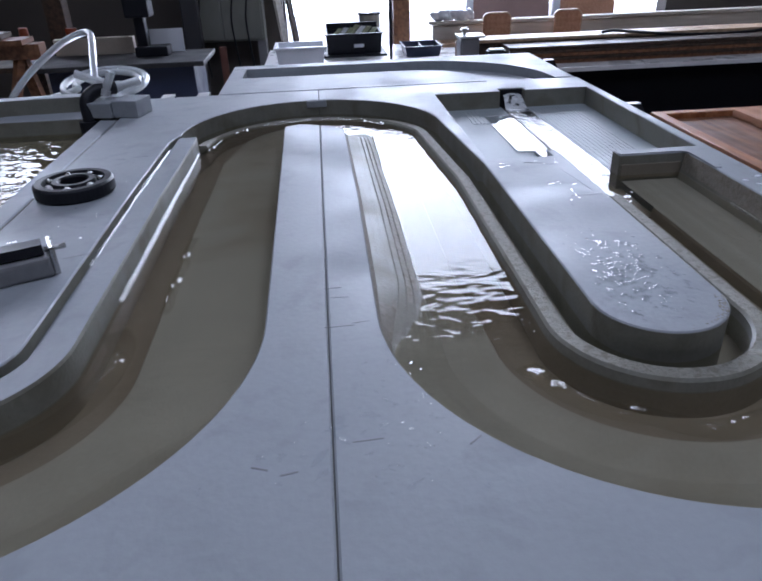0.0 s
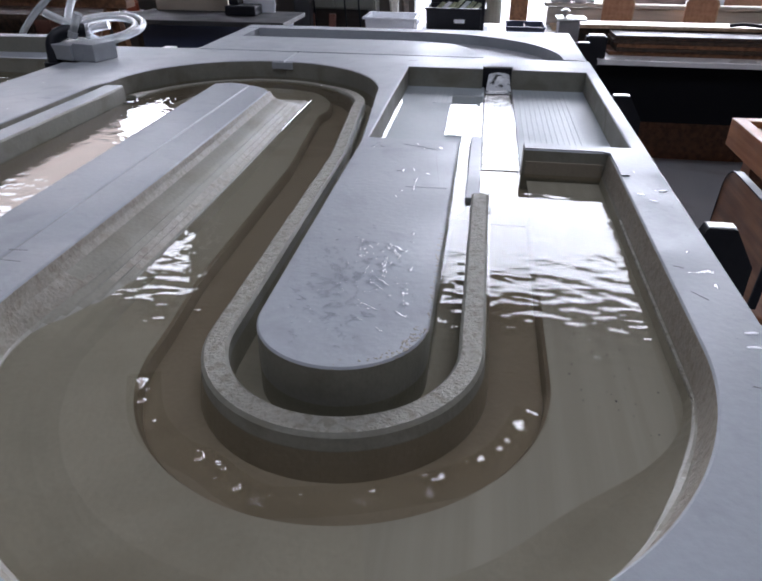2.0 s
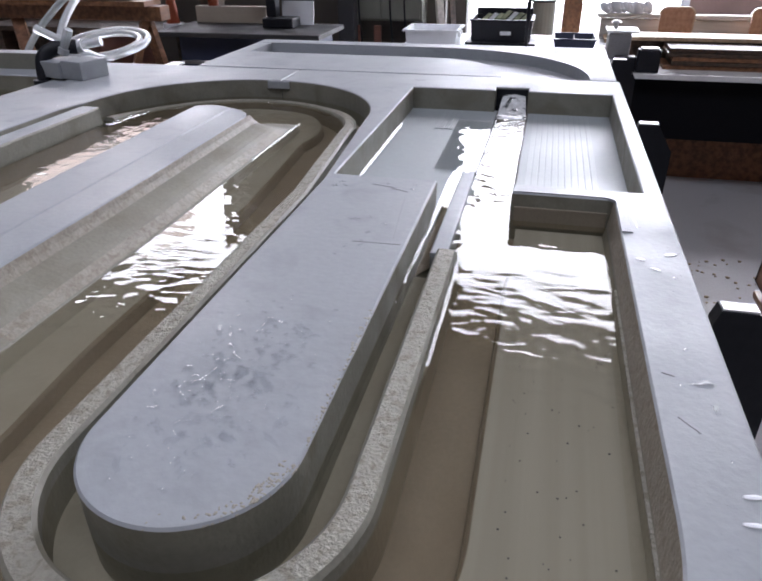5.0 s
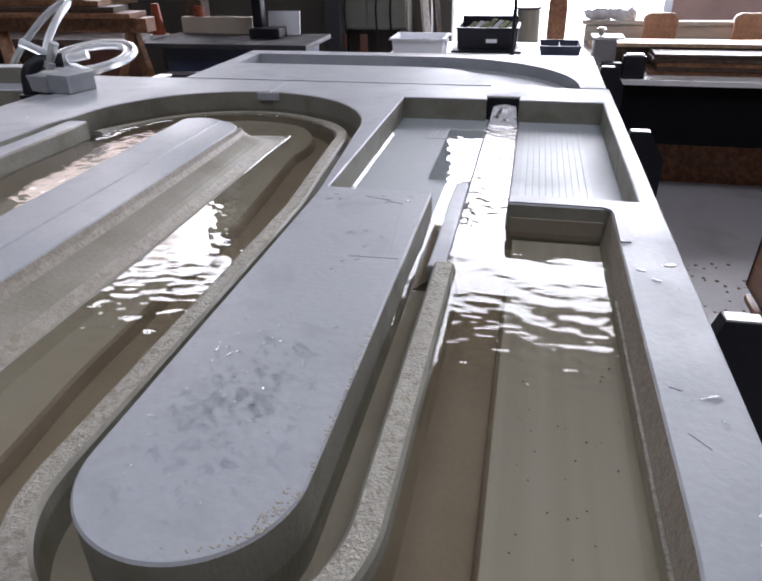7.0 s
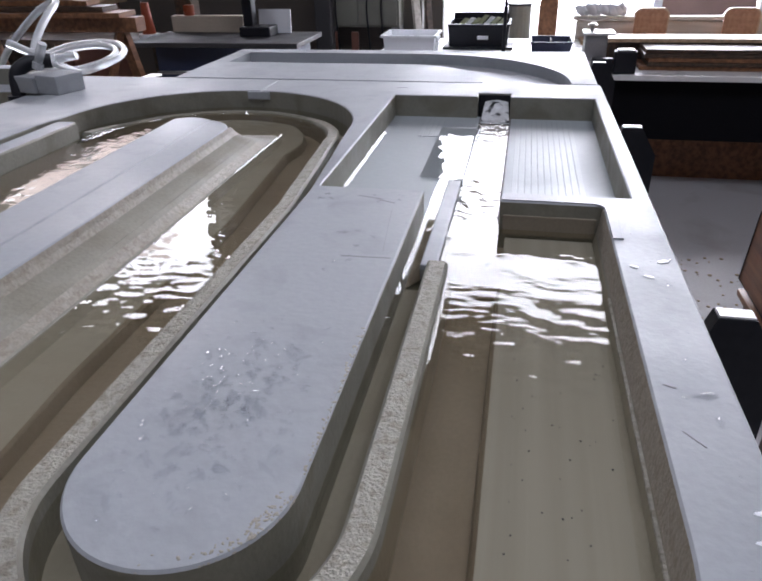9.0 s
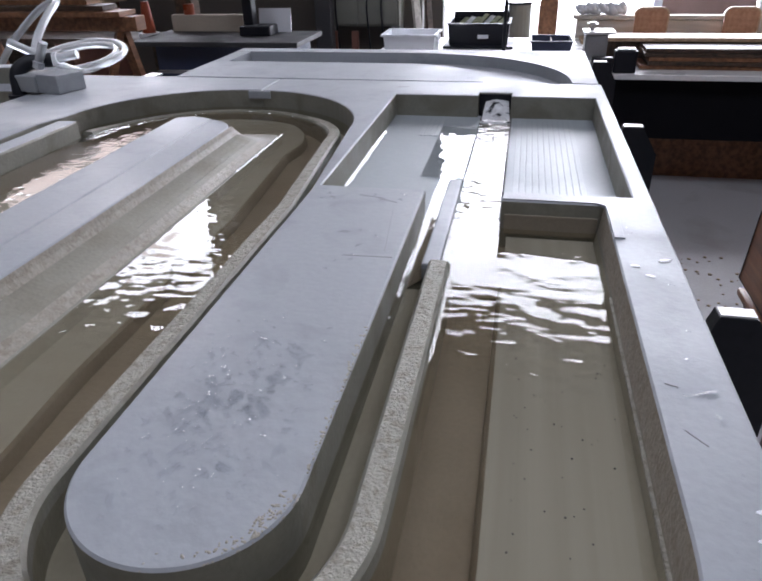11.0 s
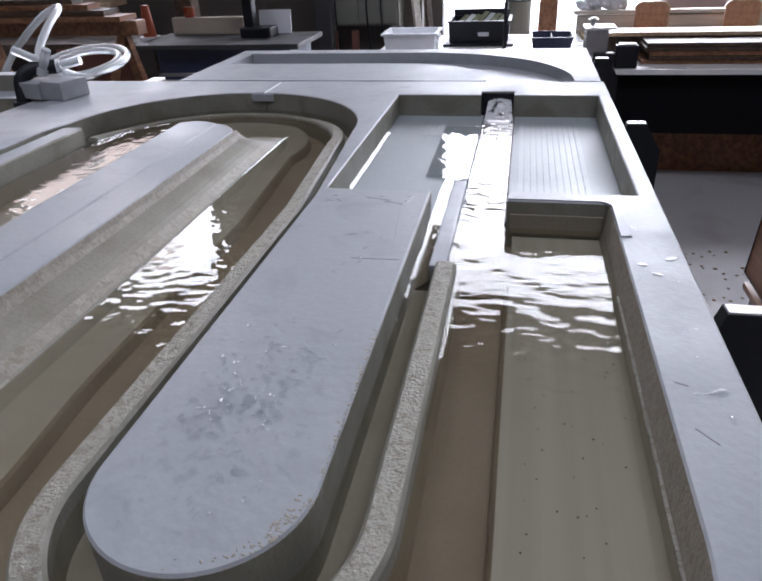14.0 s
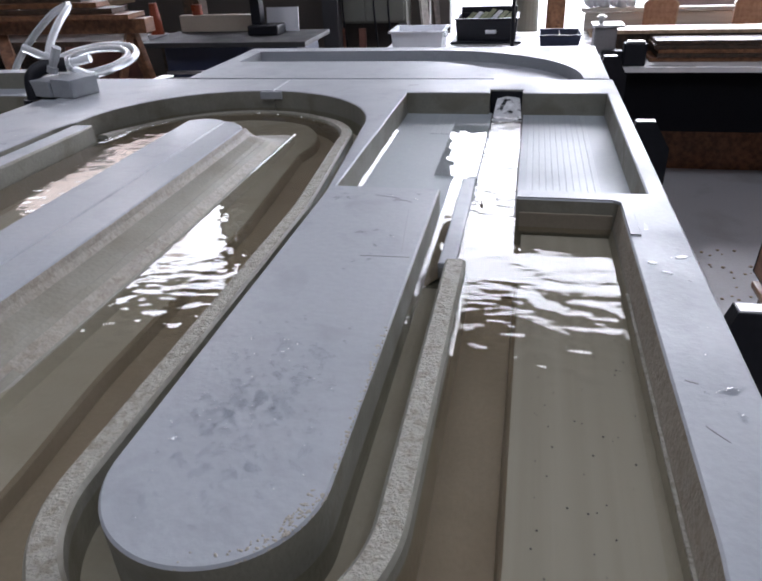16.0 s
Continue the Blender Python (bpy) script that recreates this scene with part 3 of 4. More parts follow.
# north wall with the wide opening and a tall window beside it
WIN_A = (-0.30, 3.6, 0.0, 4.6)
WIN_B = (-5.95, -3.05, 2.0, 4.7)
tagged(part("wall_north", boxes(
    (X0, WIN_B[0], Y1, Y1 + 0.2, 0, H), (WIN_B[0], WIN_B[1], Y1, Y1 + 0.2, 0, WIN_B[2]), (WIN_B[0], WIN_B[1], Y1, Y1 + 0.2, WIN_B[3], H),
    (WIN_B[1], WIN_A[0], Y1, Y1 + 0.2, 0, H), (WIN_A[0], WIN_A[1], Y1, Y1 + 0.2, WIN_A[3], H), (WIN_A[1], X1, Y1, Y1 + 0.2, 0, H)), WALLPAINT), "dim workshop wall with a wide opening to daylight", "wall", kind="structure")
GLOW = bpy.data.materials.new("bright_sky")
GLOW.use_nodes = True
GLOW.node_tree.nodes.remove(GLOW.node_tree.nodes["Principled BSDF"])
em = GLOW.node_tree.nodes.new("ShaderNodeEmission")
em.inputs[0].default_value, em.inputs[1].default_value = (0.93, 0.96, 1.0, 1), SKY_GLOW
GLOW.node_tree.links.new(em.outputs[0], GLOW.node_tree.nodes["Material Output"].inputs[0])
tagged(part("backdrop", boxes((-12, 12, 13.0, 13.1, -1, 9)), GLOW), "bright hazy daylight outside the opening", "sky", kind="structure")
# added glowing sheet, out of view, for pinkish reflections in the left channel
PINK_GLOW = bpy.data.materials.new("pinkish_glow")
PINK_GLOW.use_nodes = True
PINK_GLOW.node_tree.nodes.remove(PINK_GLOW.node_tree.nodes["Principled BSDF"])
em = PINK_GLOW.node_tree.nodes.new("ShaderNodeEmission")
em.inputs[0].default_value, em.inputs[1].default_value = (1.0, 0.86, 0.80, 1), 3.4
PINK_GLOW.node_tree.links.new(em.outputs[0], PINK_GLOW.node_tree.nodes["Material Output"].inputs[0])
tagged(part("backdrop", boxes((-11.5, -6.9, 12.5, 12.6, -0.02, 6.6)), PINK_GLOW), "unseen pinkish glowing backdrop that the water mirrors", "backdrop", kind="structure")
tagged(part("ground", boxes((-40, 40, Y1 + 0.2, 40, -0.12, -0.02)), CONCRETE), "pale yard outside the workshop", "ground", kind="structure")

# ---- far benches ----
bench = empty("lumber_bench", Matrix(), "long workbench with stacked lumber shelf and black front", "workbench")
part("worktop", boxes((0.84, 4.2, 3.80, 3.97, 0.664, 0.682), bevel=0.003), LIGHTWOOD, bench)
part("apron", boxes((0.84, 4.2, 3.86, 3.90, 0.57, 0.6635)), DARKWOOD, bench, "dark apron under the worktop")
part("shelf", boxes((0.74, 4.2, 3.50, 4.40, 0.541, 0.565), bevel=0.003), WHITEBOARD, bench, "white edged lower shelf")
part("front", boxes((0.78, 4.2, 3.56, 3.60, 0.26, 0.5405)), BLACKMATT, bench, "black front panel")
part("plinth", boxes((0.70, 4.2, 3.80, 3.86, 0.0, 0.30)), BROWNWOOD, bench, "brown plinth board")
for x in (0.8, 4.1):
    part("leg", boxes((x, x + 0.08, 3.91, 3.96, 0.565, 0.664)), BROWNWOOD, bench)
rb = empty("wood_bench", Matrix(), "orange brown wooden bench with framed top", "workbench")
part("tabletop", boxes((1.22, 2.2, 0.9, 2.22, 0.585, 0.605)), BROWNWOOD, rb)
part("frame", boxes((1.18, 1.22, 0.86, 2.26, 0.54, 0.625), (2.2, 2.24, 0.86, 2.26, 0.54, 0.625), (1.22, 2.2, 0.86, 0.9, 0.54, 0.625), (1.22, 2.2, 2.22, 2.26, 0.54, 0.625), bevel=0.004), REDWOOD, rb)
part("inset_panel", boxes((1.46, 2.19, 0.91, 2.21, 0.606, 0.632), bevel=0.003), TAN, rb, "pale raised panel in the bench top")
for x in (1.22, 2.12):
    for y in (0.92, 2.12):
        part("leg", boxes((x, x + 0.07, y, y + 0.07, 0, 0.54), bevel=0.004), BROWNWOOD, rb)

# ---- things behind the table ----
GREYGREEN = material("grey_green_paint", (0.20, 0.20, 0.17), 0.5, vary=0.1)
NAVY = material("navy_plastic", (0.035, 0.045, 0.09), 0.4, vary=0.15)
OLIVE = material("olive_stuff", (0.30, 0.32, 0.20), 0.7, vary=0.4, scale=40)
ORANGE = material("orange_plastic", (0.24, 0.05, 0.02), 0.35, vary=0.1)
RED = material("dull_red", (0.25, 0.03, 0.03), 0.5, vary=0.15)
PALE = wood_material("pale_planks", (0.46, 0.42, 0.36), (0.62, 0.58, 0.52), 0.7, (2, 30, 30))
BRICKISH = material("pinkish_wall", (0.36, 0.24, 0.21), 0.8, vary=0.2, scale=3)
GREYMETAL = material("grey_metal", (0.28, 0.28, 0.29), 0.45, metal=0.3, vary=0.12)
IRON = material("dark_iron", (0.045, 0.045, 0.048), 0.6, metal=0.2, vary=0.15)
BEIGE = material("beige_steel", (0.42, 0.37, 0.30), 0.5, vary=0.1)
PINKWALL = material("red_brown_cabinet", (0.20, 0.085, 0.06), 0.6, vary=0.2)
SAND = material("sandy_debris", (0.30, 0.24, 0.16), 0.9, vary=0.4, scale=60)


def cyl(bm, x, y, z0, z1, r0, r1=None, n=20):
    r1 = r0 if r1 is None else r1
    bmesh.ops.create_cone(bm, cap_ends=True, segments=n, radius1=r0, radius2=r1, depth=z1 - z0, matrix=Matrix.Translation((x, y, (z0 + z1) / 2)))
    return bm


def rod(bm, a, b, r, n=10):
    a, b = Vector(a), Vector(b)
    q = (b - a).to_track_quat("Z", "Y").to_matrix().to_4x4()
    bmesh.ops.create_cone(bm, cap_ends=True, segments=n, radius1=r, radius2=r, depth=(b - a).length, matrix=Matrix.Translation((a + b) / 2) @ q)
    return bm


def beam(bm, a, b, w, h):
    a, b = Vector(a), Vector(b)
    q = (b - a).to_track_quat("Z", "Y").to_matrix().to_4x4()
    bmesh.ops.create_cube(bm, size=1, matrix=Matrix.Translation((a + b) / 2) @ q @ Matrix.Diagonal((w, h, (b - a).length, 1)))
    return bm


# white side table with tub, case and tray
wt = empty("side_table", Matrix(), "white topped side table behind the foam panel", "table")
part("tabletop", boxes((-0.32, 0.80, 3.40, 4.6, 0.545, 0.571), bevel=0.004), WHITEBOARD, wt)
for x in (-0.28, 0.71):
    for y in (3.45, 4.5):
        part("leg", boxes((x, x + 0.05, y, y + 0.05, 0, 0.545)), BLACK, wt)


def open_tub(name, x0, x1, y0, y1, z0, z1, flare, t, mat, label, category, lip=0.0):
    bm = bmesh.new()
    rings = [(0, z0, 0), (flare, z1, 0), (flare + lip, z1, 0), (flare + lip, z1 - lip * 0.8, 0)] if lip else [(0, z0, 0), (flare, z1, 0)]
    outer = [[bm.verts.new(p) for p in ((x0 - f, y0 - f, z), (x1 + f, y0 - f, z), (x1 + f, y1 + f, z), (x0 - f, y1 + f, z))] for f, z, _ in rings]
    inner = [[bm.verts.new(p) for p in ((x0 - f + t, y0 - f + t, z), (x1 + f - t, y0 - f + t, z), (x1 + f - t, y1 + f - t, z), (x0 - f + t, y1 + f - t, z))] for f, z in ((0, z0 + t), (flare, z1))]
    for a, b in list(zip(outer, outer[1:])) + [(inner[0], inner[1])]:
        for i in range(4):
            bm.faces.new((a[i], a[(i + 1) % 4], b[(i + 1) % 4], b[i]))
    for i in range(4):
        bm.faces.new((outer[1][i], outer[1][(i + 1) % 4], inner[1][(i + 1) % 4], inner[1][i]))
    bm.faces.new(outer[0])
    bm.faces.new(inner[0])
    thing = empty(name, Matrix(), label, category)
    part("body", bm, mat, thing)
    return thing


tub = open_tub("storage_tub", -0.215, 0.025, 3.74, 3.94, 0.5715, 0.70, 0.012, 0.004, WHITE, "white plastic storage tub on the side table", "tub", 0.012)
part("handle", boxes((0.036, 0.048, 3.79, 3.89, 0.66, 0.682), bevel=0.003), WHITE, tub)
case = open_tub("tool_case", 0.06, 0.385, 4.20, 4.46, 0.5835, 0.70, 0.008, 0.01, BLACK, "open black plastic tool case filled with papers", "tool case", 0.008)
part("lid", boxes((0.06, 0.385, 4.46, 4.475, 0.70, 0.735), bevel=0.004), BLACK, case)
part("latch", boxes((0.22, 0.28, 4.185, 4.195, 0.62, 0.64), bevel=0.002), WHITE, case, "pale latches")
part("base", boxes((0.03, 0.42, 4.15, 4.48, 0.5715, 0.583), bevel=0.003), BLACK, case)
papers = empty("papers", Matrix(), "crumpled olive and white papers in the tool case", "papers")
rnd = random.Random(4)
for i in range(7):
    x, y = 0.10 + 0.036 * i, 4.27 + rnd.random() * 0.12
    part("sheet", beam(bmesh.new(), (x, y, 0.67), (x + 0.05, y + 0.03, 0.715 + 0.012 * rnd.random()), 0.05, 0.004), (OLIVE, WHITE)[i % 3 == 1], papers)
tray = open_tub("parts_tray", 0.525, 0.72, 4.04, 4.26, 0.5715, 0.632, 0.012, 0.005, NAVY, "navy blue open plastic parts tray on the side table", "tray", 0.006)
part("divider", boxes((0.62, 0.625, 4.05, 4.25, 0.576, 0.625)), NAVY, tray)
lamp = empty("bench_lamp", Matrix(), "black bench lamp on a thin pole", "lamp")
part("pole", cyl(bmesh.new(), 0.385, 3.60, 0.571, 1.05, 0.009), BLACK, lamp)
part("base", cyl(bmesh.new(), 0.385, 3.60, 0.571, 0.583, 0.05), BLACK, lamp)
part("shade", cyl(bmesh.new(), 0.42, 3.60, 0.93, 1.02, 0.10, 0.03), BLACK, lamp)

# posts and barrel by the opening
wp = empty("timber_post", Matrix(), "square brown timber post standing on the floor", "post")
part("shaft", boxes((0.565, 0.685, 5.1, 5.22, 0, 1.25), bevel=0.006), BROWNWOOD, wp)
gp = empty("metal_post", Matrix(), "dark steel post standing on the floor", "post")
part("shaft", boxes((-0.88, -0.77, 4.7, 4.8, 0, 1.4), bevel=0.01), IRON, gp)
br = empty("barrel", Matrix(), "dark grey barrel standing near the opening", "barrel")
bm = cyl(bmesh.new(), 0.43, 5.7, 0, 0.66, 0.095, 0.085)
part("body", bm, GREYGREEN, br)
part("rim", cyl(bmesh.new(), 0.43, 5.7, 0.66, 0.675, 0.095), BLACK, br)

# boards standing on the lumber bench
def rounded_board(x, y):
    bm = bmesh.new()
    w, h, d, r = 0.175, 0.16, 0.02, 0.034
    out = [(0, 0), (w, 0)] + [(w - r + r * math.cos(radians(a)), h - r + r * math.sin(radians(a))) for a in range(0, 91, 15)] + [(r + r * math.cos(radians(a)), h - r + r * math.sin(radians(a))) for a in range(90, 181, 15)]
    a = [bm.verts.new((px, 0, pz)) for px, pz in out]
    b = [bm.verts.new((px, d, pz)) for px, pz in out]
    bm.faces.new(a)
    bm.faces.new(b[::-1])
    for i in range(len(a)):
        j = (i + 1) % len(a)
        bm.faces.new((a[i], a[j], b[j], b[i]))
    thing = empty("rounded_board", pose(x, y, 0.586, 0, 0, 0), "tan wooden board with rounded top corners standing on the bench", "board", "boards on the bench")
    part("panel", bm, TAN, thing)
    fr = bmesh.new()
    sweep(fr, [(p[0], p[1]) for p in out], [(0, -0.004), (0.008, -0.004), (0.008, 0.024), (0, 0.024)], -1)
    for v in fr.verts:
        v.co = Vector((v.co.x, v.co.z, v.co.y))
    part("edge_band", fr, LIGHTWOOD, thing, "pale edge band")
    return thing


rear = empty("rear_bench", Matrix(), "low pale bench in front of the plank wall", "bench")
part("seat", boxes((0.80, 3.6, 4.42, 4.60, 0.56, 0.585), bevel=0.004), LIGHTWOOD, rear)
for x in (0.85, 2.2, 3.5):
    part("leg", boxes((x, x + 0.06, 4.45, 4.58, 0, 0.56)), LIGHTWOOD, rear)
rounded_board(1.09, 4.48)
rounded_board(1.565, 4.48)
vise = empty("bench_vise", Matrix(), "dark steel vise on the end of the lumber bench", "vise")
part("jaw", boxes((0.755, 0.855, 3.58, 3.70, 0.61, 0.725), bevel=0.008), GREYMETAL, vise)
screw = part("screw", cyl(bmesh.new(), 0.785, 3.64, 0.735, 0.765, 0.010), STEEL, vise)
part("knob", cyl(bmesh.new(), 0.785, 3.64, 0.763, 0.772, 0.024, 0.012), STEEL, screw)
part("pad", boxes((0.745, 0.885, 3.57, 3.71, 0.7255, 0.736), bevel=0.003), WHITEBOARD, vise)
part("bracket", boxes((0.775, 0.815, 3.60, 3.68, 0.566, 0.61)), WHITEBOARD, vise)
blk = empty("black_clamp", Matrix(), "black clamp block fixed to the end of the bench shelf", "clamp")
part("body", boxes((0.79, 0.885, 3.52, 3.57, 0.566, 0.632), (0.8855, 0.985, 3.515, 3.575, 0.566, 0.665), bevel=0.008), BLACK, blk)
part("pad", boxes((0.90, 0.975, 3.52, 3.57, 0.6655, 0.672), bevel=0.003), WHITEBOARD, blk)

# lumber on the shelf
rnd = random.Random(9)
stack = {"z": 0.5655}
for layer in range(5):
    thick = 0.018
    x0 = 0.98 + rnd.random() * 0.08
    m = (BROWNWOOD, DARKWOOD, BROWNWOOD, DARKWOOD, DARKWOOD)[layer]
    y0 = 3.62 + 0.02 * rnd.random()
    ob = part("lumber_plank", boxes((x0, 4.1 - rnd.random() * 0.2, y0, y0 + 0.2, stack["z"], stack["z"] + thick), bevel=0.003), m)
    tagged(ob, "long brown plank stacked on the bench shelf", "plank", "lumber stack")
    stack["z"] += thick + 0.0008


def tube(bm, pts, r, n=10):
    """A round tube along points, smoothed."""
    p = [Vector(q) for q in pts]
    path = []
    for i in range(len(p) - 1):
        a, b, c, d = p[max(0, i - 1)], p[i], p[i + 1], p[min(len(p) - 1, i + 2)]
        for k in range(8):
            t = k / 8
            path.append(0.5 * ((2 * b) + (c - a) * t + (2 * a - 5 * b + 4 * c - d) * t * t + (3 * b - a - 3 * c + d) * t * t * t))
    path.append(p[-1])
    rings = []
    up = Vector((0, 0.3, 1)).normalized()
    for i, q in enumerate(path):
        tan = (path[min(len(path) - 1, i + 1)] - path[max(0, i - 1)]).normalized()
        s = tan.cross(up)
        if s.length < 1e-3:
            s = tan.cross(Vector((1, 0, 0)))
        s.normalize()
        u = s.cross(tan)
        up = u
        rings.append([bm.verts.new(q + (s * math.cos(2 * math.pi * k / n) + u * math.sin(2 * math.pi * k / n)) * r) for k in range(n)])
    for a, b in zip(rings, rings[1:]):
        for k in range(n):
            bm.faces.new((a[k], a[(k + 1) % n], b[(k + 1) % n], b[k]))
    bm.faces.new(rings[0])
    bm.faces.new(rings[-1])
    return bm


cable = empty("power_cable", Matrix(), "black cable draped over the lumber bench", "cable")
part("cord", tube(bmesh.new(), [(1.62, 3.83, 0.689), (1.68, 3.80, 0.700), (1.80, 3.78, 0.690), (2.05, 3.775, 0.668), (2.35, 3.775, 0.660), (2.6, 3.78, 0.675), (2.72, 3.82, 0.690)], 0.008), BLACK, cable, smooth=True)

# parapet and facing wall outside
par = empty("plank_parapet", Matrix(), "low pale wooden plank wall behind the bench", "parapet")
for i in range(5):
    part("plank", boxes((0.78, 3.58, 4.63, 4.67, 0.004 + 0.134 * i, 0.134 + 0.134 * i), bevel=0.004), PALE, par)
part("cap", boxes((0.76, 3.59, 4.61, 4.70, 0.676, 0.695), bevel=0.004), PALE, par)
for x, w, m in ((1.5, 0.75, BRICKISH), (2.35, 0.55, TAN), (3.6, 1.2, BRICKISH)):
    ob = empty("facing_panel", Matrix(), "reddish timber panel of the building across the yard", "wall panel", "facing wall panels")
    part("panel", boxes((x * 1.35, (x + w) * 1.35, 9.0, 9.1, -0.02, 1.3)), m, ob)
    part("post", boxes((x * 1.35 - 0.10, x * 1.35 - 0.004, 8.97, 9.1, -0.02, 1.35)), WHITE, ob, "white post")
rag = empty("white_rags", Matrix(), "crumpled white cloth lying on the parapet end", "cloth")
rnd = random.Random(3)
for i in range(9):
    bm = bmesh.new()
    bmesh.ops.create_icosphere(bm, subdivisions=1, radius=0.04 + 0.02 * rnd.random(), matrix=Matrix.LocRotScale((0.80 + 0.03 * i, 4.655 + 0.02 * rnd.random(), 0.72 + 0.015 * rnd.random()), Euler((rnd.random(), rnd.random(), rnd.random())), (1, 0.8, 0.55)))
    part("cloth", bm, WHITE, rag, smooth=True)

# cabinet on the dark wall to the left of the opening
cab = empty("control_cabinet", Matrix(), "grey green steel control cabinet with hanging cables", "cabinet")
part("body", boxes((-0.93, -0.37, 5.0, 5.195, 0.585, 1.5), bevel=0.006), GREYGREEN, cab)
part("door", boxes((-0.915, -0.66, 4.985, 5.0, 0.60, 1.48), bevel=0.003), GREYGREEN, cab)
part("door", boxes((-0.65, -0.385, 4.985, 5.0, 0.60, 1.48), bevel=0.003), GREYGREEN, cab)
for x in (-0.80, -0.58, -0.48):
    part("cable", tube(bmesh.new(), [(x, 4.975, 1.2), (x + 0.01, 4.97, 0.9), (x - 0.01, 4.97, 0.7), (x + 0.02, 4.97, 0.35)], 0.006), BLACK, cab, smooth=True)
for x in (-0.93, -0.43):
    part("foot", boxes((x, x + 0.06, 5.03, 5.18, 0, 0.585)), GREYMETAL, cab)
for x in (-0.85, -0.70):
    ob = empty("garden_tool", Matrix(), "dark red handled tool standing under the cabinet", "tool", "standing tools")
    part("grip", boxes((x, x + 0.05, 4.95, 4.98, 0.30, 0.56), bevel=0.008), PINKWALL, ob)
    part("shaft", boxes((x + 0.015, x + 0.035, 4.955, 4.975, 0.0, 0.30)), STEEL, ob)
lean = empty("leaning_board", Matrix(), "pale and dark boards leaning beside the opening", "board")
part("board", beam(bmesh.new(), (-0.16, 4.9, 0.0), (-0.30, 5.0, 1.15), 0.06, 0.02), PALE, lean)
part("board", beam(bmesh.new(), (-0.08, 4.9, 0.0), (-0.22, 5.0, 1.15), 0.05, 0.02), DARKWOOD, lean)
wallL = tagged(part("wall_panel", boxes((-2.6, -0.24, 5.2, 5.3, 0, 1.6)), WALLPAINT), "dark workshop partition wall", "wall", kind="structure")

# machine table
mt = empty("machine_table", Matrix(), "steel topped machine table with dark cabinet base", "machine table")
part("tabletop", boxes((-1.395, -0.545, 3.30, 3.72, 0.695, 0.718), bevel=0.004), IRON, mt)
part("base", boxes((-1.295, -0.605, 3.36, 3.70, 0, 0.695), bevel=0.004), NAVY, mt)
part("fence", boxes((-1.345, -0.945, 3.66, 3.71, 0.7185, 0.80), bevel=0.004), BEIGE, mt, "beige steel fence")
pl = empty("bench_tool", Matrix(), "black cast machine tool standing on the steel table", "machine")
part("body", boxes((-0.905, -0.745, 3.50, 3.62, 0.7185, 0.765), bevel=0.008), BLACK, pl)
part("column", boxes((-0.895, -0.845, 3.54, 3.60, 0.765, 0.95), bevel=0.006), BLACK, pl)
part("head", boxes((-0.925, -0.805, 3.50, 3.62, 0.90, 1.02), bevel=0.012), BLACK, pl)
wb = empty("white_card", Matrix(), "white card standing on the steel table", "card")
part("sheet", beam(bmesh.new(), (-0.775, 3.66, 0.7185), (-0.775, 3.675, 0.83), 0.17, 0.006), WHITE, wb)
rnd = random.Random(8)
for i in range(4):
    z = 0.50 + 0.03 * i
    ob = part("steel_strip", beam(bmesh.new(), (-1.35 + 0.04 * i, 3.25, z), (-1.02 + 0.03 * i, 3.16, z + 0.02), 0.03, 0.012), GREYMETAL)
    tagged(ob, "grey slat stacked beside the machine table", "slat", "slat stack")
rack = empty("slat_rack", Matrix(), "dark rack that carries grey slats", "rack")
part("shelf", boxes((-1.42, -0.86, 3.10, 3.29, 0.47, 0.485)), BLACK, rack)
part("leg", boxes((-1.40, -1.37, 3.12, 3.15, 0, 0.47)), BLACK, rack)
part("leg", boxes((-0.92, -0.89, 3.12, 3.15, 0, 0.47)), BLACK, rack)

# sawhorse with boards
sh = empty("sawhorse", Matrix(), "brown wooden sawhorse loaded with boards", "sawhorse")
part("top_rail", boxes((-2.05, -1.17, 3.02, 3.10, 0.80, 0.86), bevel=0.004), BROWNWOOD, sh)
for x, s in ((-1.95, -1), (-1.27, 1)):
    part("leg", beam(bmesh.new(), (x, 3.06, 0.82), (x - 0.22 * s, 2.86, 0.0), 0.05, 0.03), BROWNWOOD, sh)
    part("leg", beam(bmesh.new(), (x, 3.06, 0.82), (x + 0.05 * s, 3.26, 0.0), 0.05, 0.03), BROWNWOOD, sh)
for i in range(4):
    ob = part("loose_board", beam(bmesh.new(), (-2.4 + 0.1 * i, 3.03 + 0.03 * i, 0.872 + 0.022 * i), (-1.22 - 0.09 * i, 3.05 + 0.02 * i, 0.872 + 0.022 * i), 0.14 - 0.02 * i, 0.02), (BROWNWOOD, DARKWOOD, BROWNWOOD, DARKWOOD)[i])
    tagged(ob, "rough board lying on the sawhorse", "board", "boards on the sawhorse")
uc = empty("timber_upright", Matrix(), "dark square timber upright behind the sawhorse", "post")
part("shaft", boxes((-1.44, -1.34, 3.9, 4.0, 0, H - 0.001), bevel=0.005), DARKWOOD, uc)
jar = empty("amber_jar", Matrix(), "amber glass jar with a white base on a shelf", "jar")
part("glass", cyl(bmesh.new(), -1.45, 3.6, 0.72, 0.87, 0.035, 0.02), ORANGE, jar)
part("base", cyl(bmesh.new(), -1.45, 3.6, 0.6995, 0.72, 0.055), WHITE, jar)
sf = empty("wall_shelf", Matrix(), "dark wooden shelf unit behind the sawhorse", "shelf")
